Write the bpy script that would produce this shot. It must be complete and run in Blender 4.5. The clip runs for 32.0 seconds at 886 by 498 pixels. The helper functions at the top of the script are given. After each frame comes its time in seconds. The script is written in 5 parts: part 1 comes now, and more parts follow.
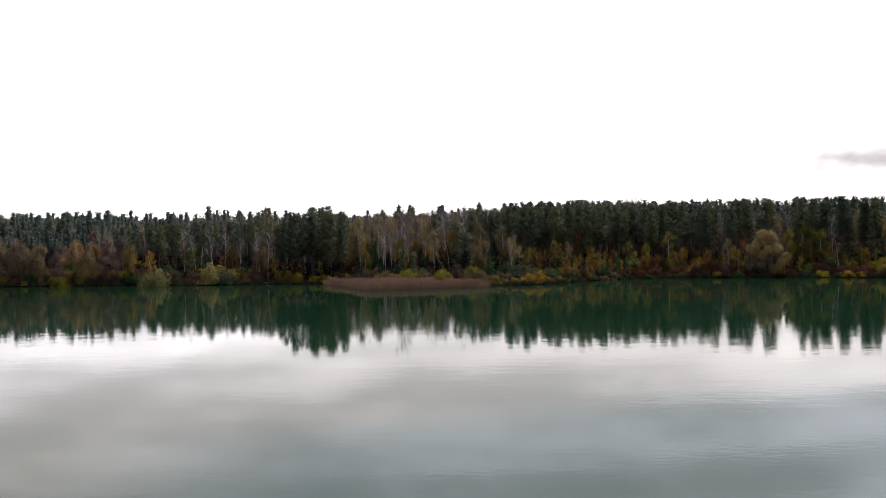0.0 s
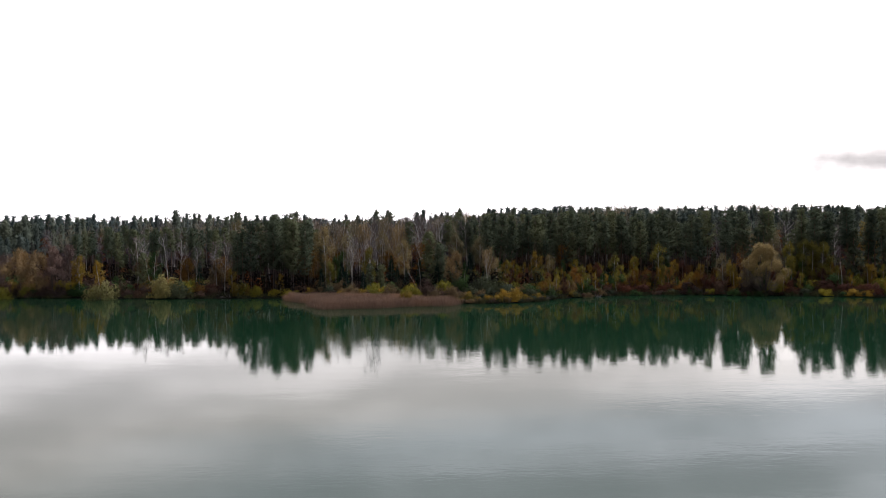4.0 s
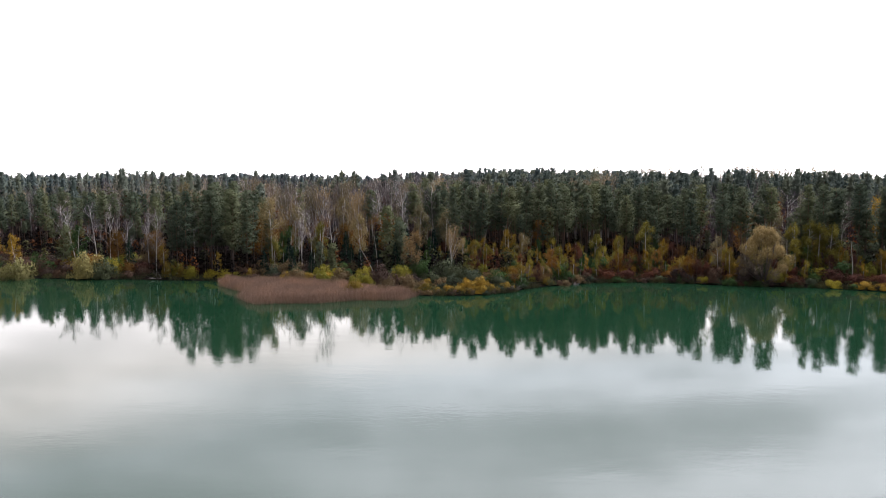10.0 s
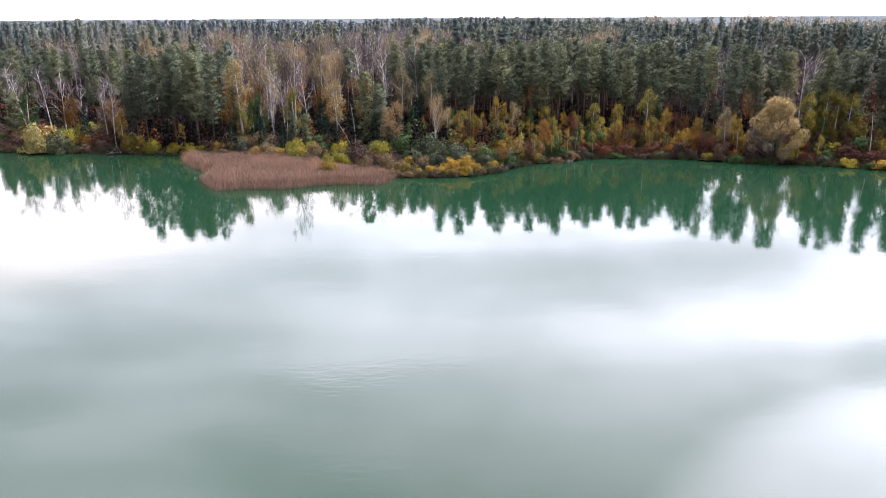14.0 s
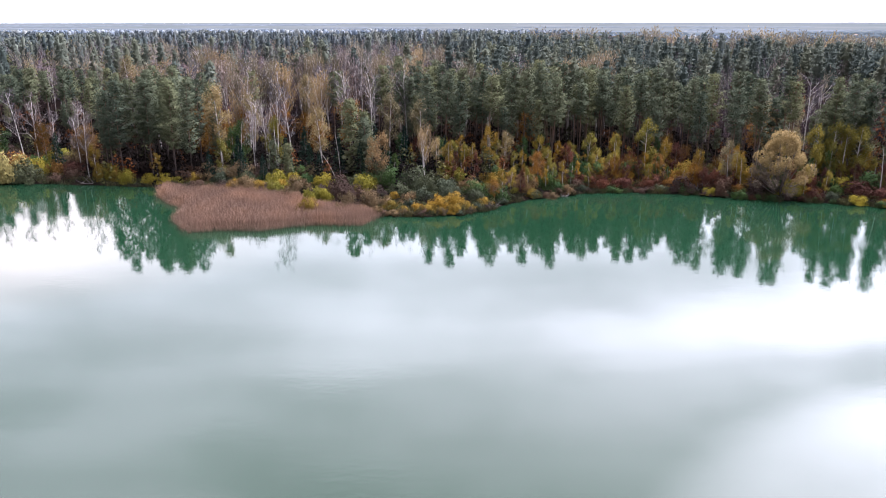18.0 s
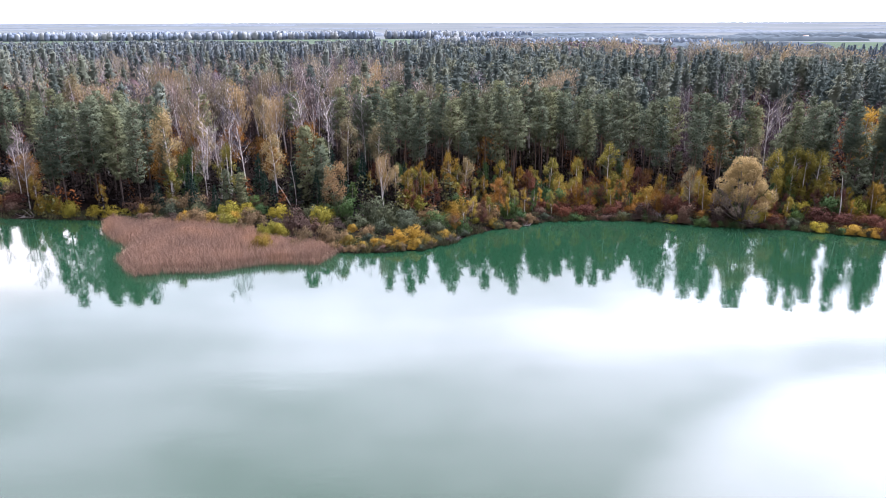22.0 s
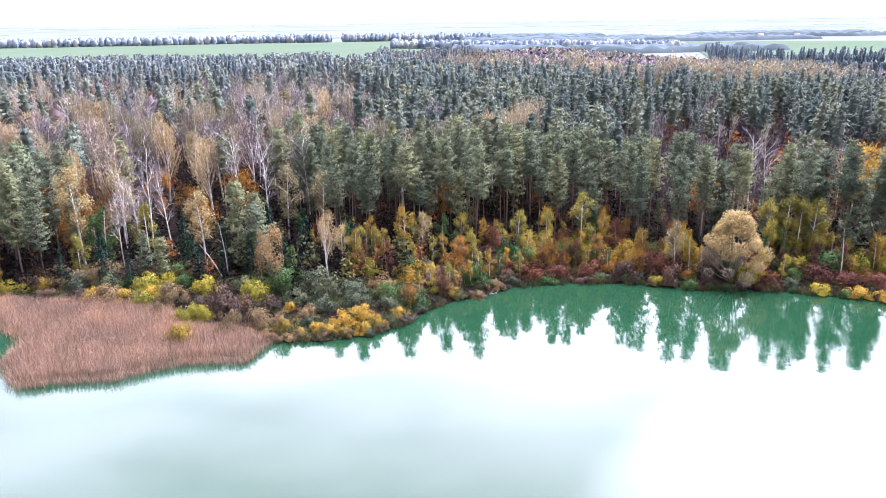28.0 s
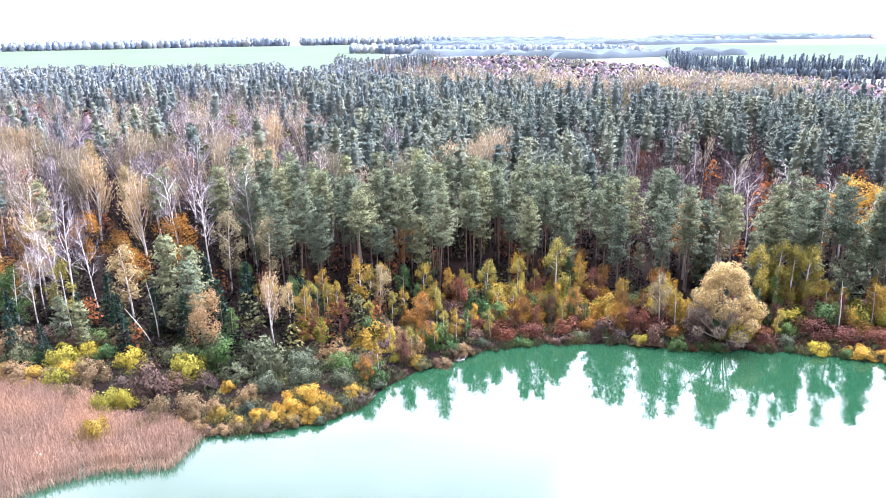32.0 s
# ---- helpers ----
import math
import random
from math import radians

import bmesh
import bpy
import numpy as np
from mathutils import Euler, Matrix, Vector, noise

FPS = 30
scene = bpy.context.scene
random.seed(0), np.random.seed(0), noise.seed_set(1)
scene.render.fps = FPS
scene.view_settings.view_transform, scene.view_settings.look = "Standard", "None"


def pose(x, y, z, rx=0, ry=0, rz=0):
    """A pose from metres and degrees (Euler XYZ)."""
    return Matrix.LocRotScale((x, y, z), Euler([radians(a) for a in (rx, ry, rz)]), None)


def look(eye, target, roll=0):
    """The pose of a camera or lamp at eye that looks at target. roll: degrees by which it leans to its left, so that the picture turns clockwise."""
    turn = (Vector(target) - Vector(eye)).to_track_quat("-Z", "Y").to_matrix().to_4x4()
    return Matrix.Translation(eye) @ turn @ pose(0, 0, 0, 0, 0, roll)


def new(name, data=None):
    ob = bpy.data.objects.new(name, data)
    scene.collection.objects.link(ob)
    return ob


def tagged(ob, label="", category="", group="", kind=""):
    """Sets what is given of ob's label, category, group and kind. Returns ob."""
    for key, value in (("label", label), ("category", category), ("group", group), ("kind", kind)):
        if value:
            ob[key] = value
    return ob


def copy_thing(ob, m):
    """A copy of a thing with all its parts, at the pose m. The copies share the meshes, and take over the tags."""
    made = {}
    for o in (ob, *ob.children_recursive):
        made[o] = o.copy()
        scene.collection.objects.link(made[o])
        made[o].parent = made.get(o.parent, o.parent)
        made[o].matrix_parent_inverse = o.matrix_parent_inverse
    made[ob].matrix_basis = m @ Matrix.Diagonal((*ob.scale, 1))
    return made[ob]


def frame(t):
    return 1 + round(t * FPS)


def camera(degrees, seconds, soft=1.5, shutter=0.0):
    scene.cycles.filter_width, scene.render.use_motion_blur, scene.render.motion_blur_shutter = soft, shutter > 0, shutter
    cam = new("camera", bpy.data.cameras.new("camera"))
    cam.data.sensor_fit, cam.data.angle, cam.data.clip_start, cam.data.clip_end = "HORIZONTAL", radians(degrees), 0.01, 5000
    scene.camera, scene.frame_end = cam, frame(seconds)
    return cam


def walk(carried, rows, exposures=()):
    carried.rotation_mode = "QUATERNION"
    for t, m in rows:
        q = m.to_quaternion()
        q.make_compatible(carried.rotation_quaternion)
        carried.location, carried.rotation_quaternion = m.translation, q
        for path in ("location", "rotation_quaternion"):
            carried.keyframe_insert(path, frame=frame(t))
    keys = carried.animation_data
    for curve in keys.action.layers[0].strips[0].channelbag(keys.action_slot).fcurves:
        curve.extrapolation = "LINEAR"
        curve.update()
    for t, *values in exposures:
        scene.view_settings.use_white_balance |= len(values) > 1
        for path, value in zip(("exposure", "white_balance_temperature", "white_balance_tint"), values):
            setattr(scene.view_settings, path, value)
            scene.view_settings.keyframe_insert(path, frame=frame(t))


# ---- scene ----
cam = camera(62.7, 32.0, soft=0.6)
METRES, EYE, TILT, LEAN, TURN = 120.0, 12.0, -0.6, 1.2, 0.0
ROWS = [
    (0.0, 0.0, 0.0, 0.0, 0.0, 0.0, -0.0),
    (0.5, 0.0083, 0.0175, 0.0005, -0.03, 0.01, -0.03),
    (1.0, 0.0165, 0.0352, 0.0017, -0.07, -0.01, -0.11),
    (1.5, 0.024, 0.053, 0.0034, -0.11, -0.01, -0.14),
    (2.0, 0.0329, 0.0708, 0.0075, -0.11, -0.03, -0.18),
    (2.5, 0.0403, 0.0889, 0.0132, -0.13, -0.04, -0.22),
    (3.0, 0.048, 0.1069, 0.0194, -0.15, -0.05, -0.25),
    (3.5, 0.0556, 0.1249, 0.0255, -0.16, -0.08, -0.28),
    (5.5, 0.0881, 0.2008, 0.0491, -0.15, -0.08, -0.45),
    (6.0, 0.0946, 0.2185, 0.0552, -0.17, -0.11, -0.48),
    (6.5, 0.1013, 0.2367, 0.062, -0.2, -0.14, -0.5),
    (7.0, 0.1056, 0.254, 0.0676, -0.3, -0.19, -0.55),
    (7.5, 0.1113, 0.2705, 0.0731, -0.37, -0.26, -0.62),
    (8.0, 0.1167, 0.2864, 0.0801, -0.41, -0.37, -0.66),
    (8.5, 0.1208, 0.3019, 0.0854, -0.49, -0.41, -0.71),
    (9.0, 0.1237, 0.3169, 0.0911, -0.61, -0.69, -0.78),
    (9.5, 0.1274, 0.3318, 0.0943, -0.7, -2.41, -0.83),
    (10.0, 0.1302, 0.346, 0.1019, -0.8, -4.53, -0.87),
    (10.5, 0.133, 0.3602, 0.1074, -0.88, -6.55, -0.89),
    (11.0, 0.1357, 0.3743, 0.1126, -0.92, -8.59, -0.94),
    (11.5, 0.1388, 0.3885, 0.1189, -0.98, -10.66, -0.93),
    (12.0, 0.1412, 0.4026, 0.1244, -1.05, -12.67, -0.9),
    (12.5, 0.1438, 0.4166, 0.131, -1.12, -14.69, -0.89),
    (13.0, 0.1464, 0.4302, 0.138, -1.18, -16.52, -0.87),
    (13.5, 0.1489, 0.4433, 0.1448, -1.22, -16.9, -0.86),
    (14.0, 0.1513, 0.4559, 0.1507, -1.26, -16.91, -0.86),
    (14.5, 0.1538, 0.4683, 0.1568, -1.26, -16.93, -0.89),
    (16.5, 0.1649, 0.5118, 0.1726, -1.22, -16.61, -1.01),
    (17.0, 0.1662, 0.5205, 0.1782, -1.25, -16.61, -1.03),
    (17.5, 0.1676, 0.5283, 0.1837, -1.33, -16.61, -1.07),
    (18.0, 0.1687, 0.5367, 0.1891, -1.4, -16.63, -1.1),
    (18.5, 0.1698, 0.5466, 0.1947, -1.55, -16.66, -1.09),
    (19.0, 0.1711, 0.5573, 0.2002, -1.8, -16.63, -1.07),
    (19.5, 0.1722, 0.565, 0.2058, -2.06, -16.63, -1.06),
    (20.0, 0.1729, 0.5678, 0.211, -2.43, -16.63, -1.06),
    (20.5, 0.1737, 0.5687, 0.2164, -2.94, -16.64, -1.08),
    (21.0, 0.1749, 0.571, 0.2216, -3.41, -16.65, -1.06),
    (21.5, 0.1748, 0.5754, 0.2267, -3.89, -16.64, -1.04),
    (22.0, 0.1758, 0.5825, 0.2317, -4.36, -16.63, -1.01),
    (22.5, 0.1773, 0.5918, 0.2368, -4.79, -16.65, -0.94),
    (23.0, 0.1787, 0.6027, 0.2413, -5.21, -16.64, -0.87),
    (23.5, 0.1806, 0.6152, 0.2462, -5.57, -16.64, -0.81),
    (24.0, 0.1829, 0.6289, 0.251, -5.88, -16.66, -0.75),
    (24.5, 0.1855, 0.6437, 0.256, -6.17, -16.68, -0.68),
    (25.0, 0.1879, 0.6592, 0.2607, -6.43, -16.7, -0.64),
    (25.5, 0.1904, 0.6742, 0.2653, -6.65, -16.73, -0.6),
    (27.5, 0.2026, 0.7443, 0.2845, -7.32, -16.7, -0.48),
    (28.0, 0.2054, 0.7628, 0.29, -7.46, -16.7, -0.46),
    (28.5, 0.2086, 0.7815, 0.2954, -7.59, -16.69, -0.44),
    (29.0, 0.2116, 0.8002, 0.3007, -7.7, -16.68, -0.43),
    (29.5, 0.2148, 0.8193, 0.3061, -7.93, -16.68, -0.41),
    (30.0, 0.2181, 0.8382, 0.3115, -8.37, -16.67, -0.42),
    (30.5, 0.2216, 0.8571, 0.317, -9.28, -16.68, -0.41),
    (31.0, 0.2238, 0.8754, 0.3227, -10.31, -16.65, -0.43),
    (31.5, 0.2256, 0.8878, 0.3284, -10.38, -16.64, -0.46),
    (32.0, 0.2273, 0.8961, 0.331, -10.47, -16.61, -0.48),
]
walk(cam, [(t, pose(0, 0, EYE, TILT, LEAN, TURN) @ pose(METRES * x, METRES * y, METRES * z, 90 + pitch, roll, yaw)) for t, x, y, z, yaw, pitch, roll in ROWS],
     [(0.0, 1.25, 6500, 10), (9.0, 1.5, 6500, 10), (10.0, 2.05, 6480, 11), (11.0, 2.45, 6450, 13), (13.0, 2.88, 6350, 17), (19.0, 2.95, 6180, 20), (23.0, 3.3, 6040, 21), (28.0, 3.9, 5960, 21), (32.0, 4.4, 5910, 20)])

# ---- light ----
SUN_AZ, SUN_EL = radians(35.0), radians(66.0)      # azimuth from +y towards +x
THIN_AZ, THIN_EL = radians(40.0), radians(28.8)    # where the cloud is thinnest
SUN_DIR = Vector((math.sin(SUN_AZ) * math.cos(SUN_EL), math.cos(SUN_AZ) * math.cos(SUN_EL), math.sin(SUN_EL)))


class Nodes:
    """Small helper to wire node trees."""

    def __init__(self, tree):
        self.t = tree
        tree.nodes.clear()

    def add(self, kind, **values):
        n = self.t.nodes.new(kind)
        for key, v in values.items():
            if key in ("operation", "blend_type", "data_type", "sky_type", "sun_disc", "noise_dimensions", "feature", "interpolation_type", "attribute_name", "distribution"):
                setattr(n, key, v)
        return n

    def link(self, a, b):
        self.t.links.new(a, b)

    def math(self, op, a, b=0.0, clamp=False):
        n = self.t.nodes.new("ShaderNodeMath")
        n.operation, n.use_clamp = op, clamp
        for i, v in enumerate((a, b)):
            if isinstance(v, (int, float)):
                n.inputs[i].default_value = v
            else:
                self.link(v, n.inputs[i])
        return n.outputs[0]

    def mix(self, f, a, b, blend="MIX"):
        n = self.t.nodes.new("ShaderNodeMix")
        n.data_type, n.blend_type = "RGBA", blend
        for sock, v in ((n.inputs[0], f), (n.inputs[6], a), (n.inputs[7], b)):
            if isinstance(v, (int, float)):
                sock.default_value = v
            elif isinstance(v, tuple):
                sock.default_value = (*v, 1)
            else:
                self.link(v, sock)
        return n.outputs[2]

    def noise(self, vec, scale, detail=3.0, rough=0.55):
        n = self.t.nodes.new("ShaderNodeTexNoise")
        n.inputs["Scale"].default_value, n.inputs["Detail"].default_value, n.inputs["Roughness"].default_value = scale, detail, rough
        if vec is not None:
            self.link(vec, n.inputs["Vector"])
        return n.outputs["Fac"]

    def ramp(self, fac, stops):
        n = self.t.nodes.new("ShaderNodeValToRGB")
        e = n.color_ramp.elements
        e[0].position, e[0].color = stops[0][0], (*stops[0][1], 1)
        e[1].position, e[1].color = stops[-1][0], (*stops[-1][1], 1)
        for p, c in stops[1:-1]:
            k = e.new(p)
            k.color = (*c, 1)
        self.link(fac, n.inputs[0])
        return n.outputs[0]

    def span(self, v, a, b, c=0.0, d=1.0):
        n = self.t.nodes.new("ShaderNodeMapRange")
        n.interpolation_type = "SMOOTHSTEP"
        self.link(v, n.inputs[0])
        for i, q in enumerate((a, b, c, d)):
            n.inputs[1 + i].default_value = q
        return n.outputs[0]


def build_world():
    world = bpy.data.worlds.new("overcast_sky")
    scene.world = world
    world.use_nodes = True
    k = Nodes(world.node_tree)
    sky = k.add("ShaderNodeTexSky")
    sky.sky_type, sky.sun_disc = "NISHITA", False
    sky.sun_elevation, sky.sun_rotation = SUN_EL, SUN_AZ
    clear = k.mix(1.0, sky.outputs[0], (SKY_CLEAR,) * 3, "MULTIPLY")
    co = k.add("ShaderNodeTexCoord").outputs["Generated"]
    sep = k.add("ShaderNodeSeparateXYZ")
    k.link(co, sep.inputs[0])
    # clouds lie on a flat layer overhead
    h = k.math("ADD", k.math("MAXIMUM", sep.outputs[2], 0.0), 0.16)
    flat = k.add("ShaderNodeCombineXYZ")
    k.link(k.math("MULTIPLY", k.math("DIVIDE", sep.outputs[0], h), 0.55), flat.inputs[0])
    k.link(k.math("DIVIDE", sep.outputs[1], h), flat.inputs[1])
    flat.inputs[2].default_value = 3.7
    n1 = k.noise(flat.outputs[0], 0.85, 5.0, 0.5)
    lit = k.math("MULTIPLY", k.span(n1, 0.33, 0.66, CLOUD_DARK, CLOUD_LIGHT), k.span(k.noise(flat.outputs[0], 2.4, 5.0, 0.55), 0.34, 0.66, 0.8, 1.2))
    drawn = k.add("ShaderNodeMapping")
    drawn.inputs["Rotation"].default_value, drawn.inputs["Scale"].default_value = (0, 0, 0.75), (0.5, 2.4, 1.0)
    k.link(flat.outputs[0], drawn.inputs[0])
    n3 = k.noise(drawn.outputs[0], 0.9, 4.0, 0.5)
    streak = k.math("MULTIPLY", k.span(n3, 0.40, 0.60, -0.12, 0.12), k.span(sep.outputs[2], 0.2, 0.32))
    lit = k.math("MULTIPLY", lit, k.math("ADD", streak, 1.0))
    # layers of cloud: pale low down, a grey bank above it, darker where it is thickest, brighter overhead
    layer = k.math("ADD", k.math("ADD", sep.outputs[2], k.math("MULTIPLY", sep.outputs[0], 0.12)), k.math("MULTIPLY", k.math("SUBTRACT", n3, 0.5), 0.10))
    bank = k.ramp(layer, [(0.0, (0.83,) * 3), (0.10, (0.86,) * 3), (0.20, (0.78,) * 3), (0.26, (0.60,) * 3), (0.33, (0.70,) * 3), (0.40, (0.85,) * 3), (0.50, (0.90,) * 3), (0.60, (0.76,) * 3), (0.95, (0.56,) * 3)])
    high = k.math("MULTIPLY", k.math("MULTIPLY", bank, CLOUD_MID), k.span(sep.outputs[2], 0.6, 0.9, 1.0, CLOUD_TOP))
    high = k.math("MULTIPLY", high, k.math("ADD", 1.0, k.math("MULTIPLY", sep.outputs[0], k.span(sep.outputs[2], 0.28, 0.42, 0.0, 0.4))))
    high = k.math("MULTIPLY", high, k.math("ADD", 1.0, k.math("MULTIPLY", k.math("MINIMUM", sep.outputs[0], 0.0), k.span(sep.outputs[2], 0.12, 0.2, 0.0, 0.35))))
    # a small grey cloud stands low over the eastern wood
    cu = k.math("DIVIDE", k.math("SUBTRACT", k.math("DIVIDE", sep.outputs[0], k.math("MAXIMUM", sep.outputs[1], 0.05)), 0.575), 0.10)
    cv = k.math("DIVIDE", k.math("SUBTRACT", sep.outputs[2], 0.088), 0.022)
    wisp = k.math("ADD", k.math("ADD", k.math("MULTIPLY", cu, cu), k.math("MULTIPLY", cv, cv)), k.math("MULTIPLY", k.noise(co, 16.0, 4.0), 1.6))
    high = k.math("MULTIPLY", high, k.span(wisp, 0.7, 2.2, 0.36, 1.0))
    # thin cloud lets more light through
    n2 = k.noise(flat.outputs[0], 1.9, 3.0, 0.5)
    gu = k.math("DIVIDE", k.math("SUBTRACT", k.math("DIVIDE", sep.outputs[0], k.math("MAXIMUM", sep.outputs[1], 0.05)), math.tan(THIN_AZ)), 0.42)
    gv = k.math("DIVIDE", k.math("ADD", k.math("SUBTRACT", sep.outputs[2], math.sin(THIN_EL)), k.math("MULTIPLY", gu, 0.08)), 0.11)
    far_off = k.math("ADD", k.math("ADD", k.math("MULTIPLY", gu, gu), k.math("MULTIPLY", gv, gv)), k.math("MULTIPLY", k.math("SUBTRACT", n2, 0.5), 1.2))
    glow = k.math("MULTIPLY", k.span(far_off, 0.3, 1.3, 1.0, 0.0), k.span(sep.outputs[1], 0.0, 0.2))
    sunward = k.add("ShaderNodeVectorMath")
    sunward.operation = "DOT_PRODUCT"
    k.link(co, sunward.inputs[0])
    sunward.inputs[1].default_value = (0.36, 0.93, 0.0)
    lit = k.math("MULTIPLY", lit, k.span(sunward.outputs["Value"], -0.35, 0.6, CLOUD_BEHIND, 1.0))
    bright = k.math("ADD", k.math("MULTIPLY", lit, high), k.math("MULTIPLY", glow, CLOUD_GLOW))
    tone = k.ramp(layer, [(0.0, (1.0, 0.955, 1.0)), (0.20, (1.05, 0.97, 0.965)), (0.28, (0.92, 0.945, 1.03)), (0.60, (0.97, 0.95, 1.02))])
    scaled = k.add("ShaderNodeVectorMath")
    scaled.operation = "SCALE"
    k.link(tone, scaled.inputs[0])
    k.link(bright, scaled.inputs["Scale"])
    colour = k.mix(0.88, clear, scaled.outputs[0])
    bg = k.add("ShaderNodeBackground")
    k.link(colour, bg.inputs[0])
    bg.inputs[1].default_value = 0.5
    out = k.add("ShaderNodeOutputWorld")
    k.link(bg.outputs[0], out.inputs[0])


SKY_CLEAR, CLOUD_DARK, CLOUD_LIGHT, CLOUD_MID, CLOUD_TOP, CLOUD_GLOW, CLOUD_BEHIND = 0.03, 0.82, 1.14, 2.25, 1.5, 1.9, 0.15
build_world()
lamp = bpy.data.lights.new("veiled_sun", "SUN")
lamp.energy, lamp.angle, lamp.color = 1.3, radians(45), (1.0, 0.97, 0.93)
sun = new("veiled_sun", lamp)
sun.matrix_world = look((0, 0, 80), Vector((0, 0, 80)) - SUN_DIR)

# ---- materials ----


def finish(k, shader):
    out = k.add("ShaderNodeOutputMaterial")
    k.link(shader, out.inputs[0])


def principled(k, colour, rough, spec=0.3, normal=None):
    p = k.add("ShaderNodeBsdfPrincipled")
    if isinstance(colour, tuple):
        p.inputs["Base Color"].default_value = (*colour, 1)
    else:
        k.link(colour, p.inputs["Base Color"])
    p.inputs["Roughness"].default_value = rough
    p.inputs["Specular IOR Level"].default_value = spec
    if normal is not None:
        k.link(normal, p.inputs["Normal"])
    return p


def foliage(name, dark, mid, light, through_light=0.25, joined=False, spread=0.5):
    """Leaves or needles: each spray has its own tone, each tree its own cast."""
    m = bpy.data.materials.new(name)
    m.use_nodes = True
    k = Nodes(m.node_tree)
    island = k.add("ShaderNodeNewGeometry").outputs["Random Per Island"]
    near = lambda c, f: tuple(m_ + (c_ - m_) * f for c_, m_ in zip(c, mid))
    leaf = k.ramp(island, [(0.0, near(dark, spread)), (0.5, mid), (1.0, near(light, spread))])
    if joined:
        tone = k.add("ShaderNodeAttribute", attribute_name="tint").outputs["Fac"]
    else:
        tone = k.add("ShaderNodeObjectInfo").outputs["Random"]
    cast = k.ramp(tone, [(0.0, (0.62, 0.68, 0.74)), (0.5, (1.0, 1.0, 1.0)), (1.0, (1.45, 1.3, 1.05))])
    col = k.mix(1.0, leaf, cast, "MULTIPLY")
    p = principled(k, col, 0.75, 0.03)
    tr = k.add("ShaderNodeBsdfTranslucent")
    k.link(col, tr.inputs[0])
    mixer = k.add("ShaderNodeMixShader")
    mixer.inputs[0].default_value = through_light
    k.link(p.outputs[0], mixer.inputs[1])
    k.link(tr.outputs[0], mixer.inputs[2])
    finish(k, mixer.outputs[0])
    return m


def bark(name, low, high, split, patches=None):
    """Bark that changes from low to high colour at the height split, with plates and patches."""
    m = bpy.data.materials.new(name)
    m.use_nodes = True
    k = Nodes(m.node_tree)
    co = k.add("ShaderNodeTexCoord").outputs["Object"]
    sep = k.add("ShaderNodeSeparateXYZ")
    k.link(co, sep.inputs[0])
    n = k.noise(co, 3.0, 4.0)
    up = k.span(k.math("ADD", sep.outputs[2], k.math("MULTIPLY", n, 4.0)), split, split + 5.0)
    col = k.mix(up, low, high)
    stretched = k.add("ShaderNodeMapping")
    stretched.inputs["Scale"].default_value = (6, 6, 1.6)
    k.link(co, stretched.inputs[0])
    n2 = k.noise(stretched.outputs[0], 2.0, 3.0)
    if patches:
        col = k.mix(k.span(n2, 0.58, 0.66), col, patches)
    else:
        col = k.mix(k.math("MULTIPLY", n2, 0.7), col, (0.03, 0.025, 0.022))
    bump = k.add("ShaderNodeBump")
    bump.inputs["Strength"].default_value = 0.5
    k.link(n2, bump.inputs["Height"])
    finish(k, principled(k, col, 0.85, 0.2, bump.outputs[0]).outputs[0])
    return m


def earth(name, stops, scale, scale2):
    m = bpy.data.materials.new(name)
    m.use_nodes = True
    k = Nodes(m.node_tree)
    co = k.add("ShaderNodeTexCoord").outputs["Object"]
    n = k.noise(co, scale, 6.0, 0.6)
    n2 = k.noise(co, scale2, 3.0)
    col = k.ramp(k.math("ADD", k.math("MULTIPLY", n, 0.6), k.math("MULTIPLY", n2, 0.4)), stops)
    bump = k.add("ShaderNodeBump")
    bump.inputs["Strength"].default_value = 0.6
    k.link(n, bump.inputs["Height"])
    finish(k, principled(k, col, 0.95, 0.0, bump.outputs[0]).outputs[0])
    return m


def water_material():
    m = bpy.data.materials.new("lake_water")
    m.use_nodes = True
    k = Nodes(m.node_tree)
    co = k.add("ShaderNodeTexCoord").outputs["Object"]
    wide = k.noise(co, 0.02, 3.0)
    col = k.ramp(wide, [(0.35, WATER_DEEP), (0.65, WATER_PALE)])
    # breeze: fine wavelets in patches, calm water between
    patch = k.span(k.noise(co, 0.013, 3.0), 0.42, 0.68, 0.35, 1.0)
    squeezed = k.add("ShaderNodeMapping")
    squeezed.inputs["Scale"].default_value = (0.6, 1.5, 1.0)
    squeezed.inputs["Rotation"].default_value = (0, 0, 0.15)
    k.link(co, squeezed.inputs[0])
    fine = k.noise(squeezed.outputs[0], 1.6, 2.0)
    swell = k.noise(squeezed.outputs[0], 0.22, 2.0)
    height = k.math("MULTIPLY", k.math("ADD", k.math("MULTIPLY", fine, 0.010), k.math("MULTIPLY", swell, 0.025)), patch)
    bump = k.add("ShaderNodeBump")
    bump.inputs["Strength"].default_value, bump.inputs["Distance"].default_value = 1.0, WAVE
    k.link(height, bump.inputs["Height"])
    p = principled(k, col, 0.03, 0.5, bump.outputs[0])
    p.inputs["IOR"].default_value = 1.333
    finish(k, p.outputs[0])
    return m


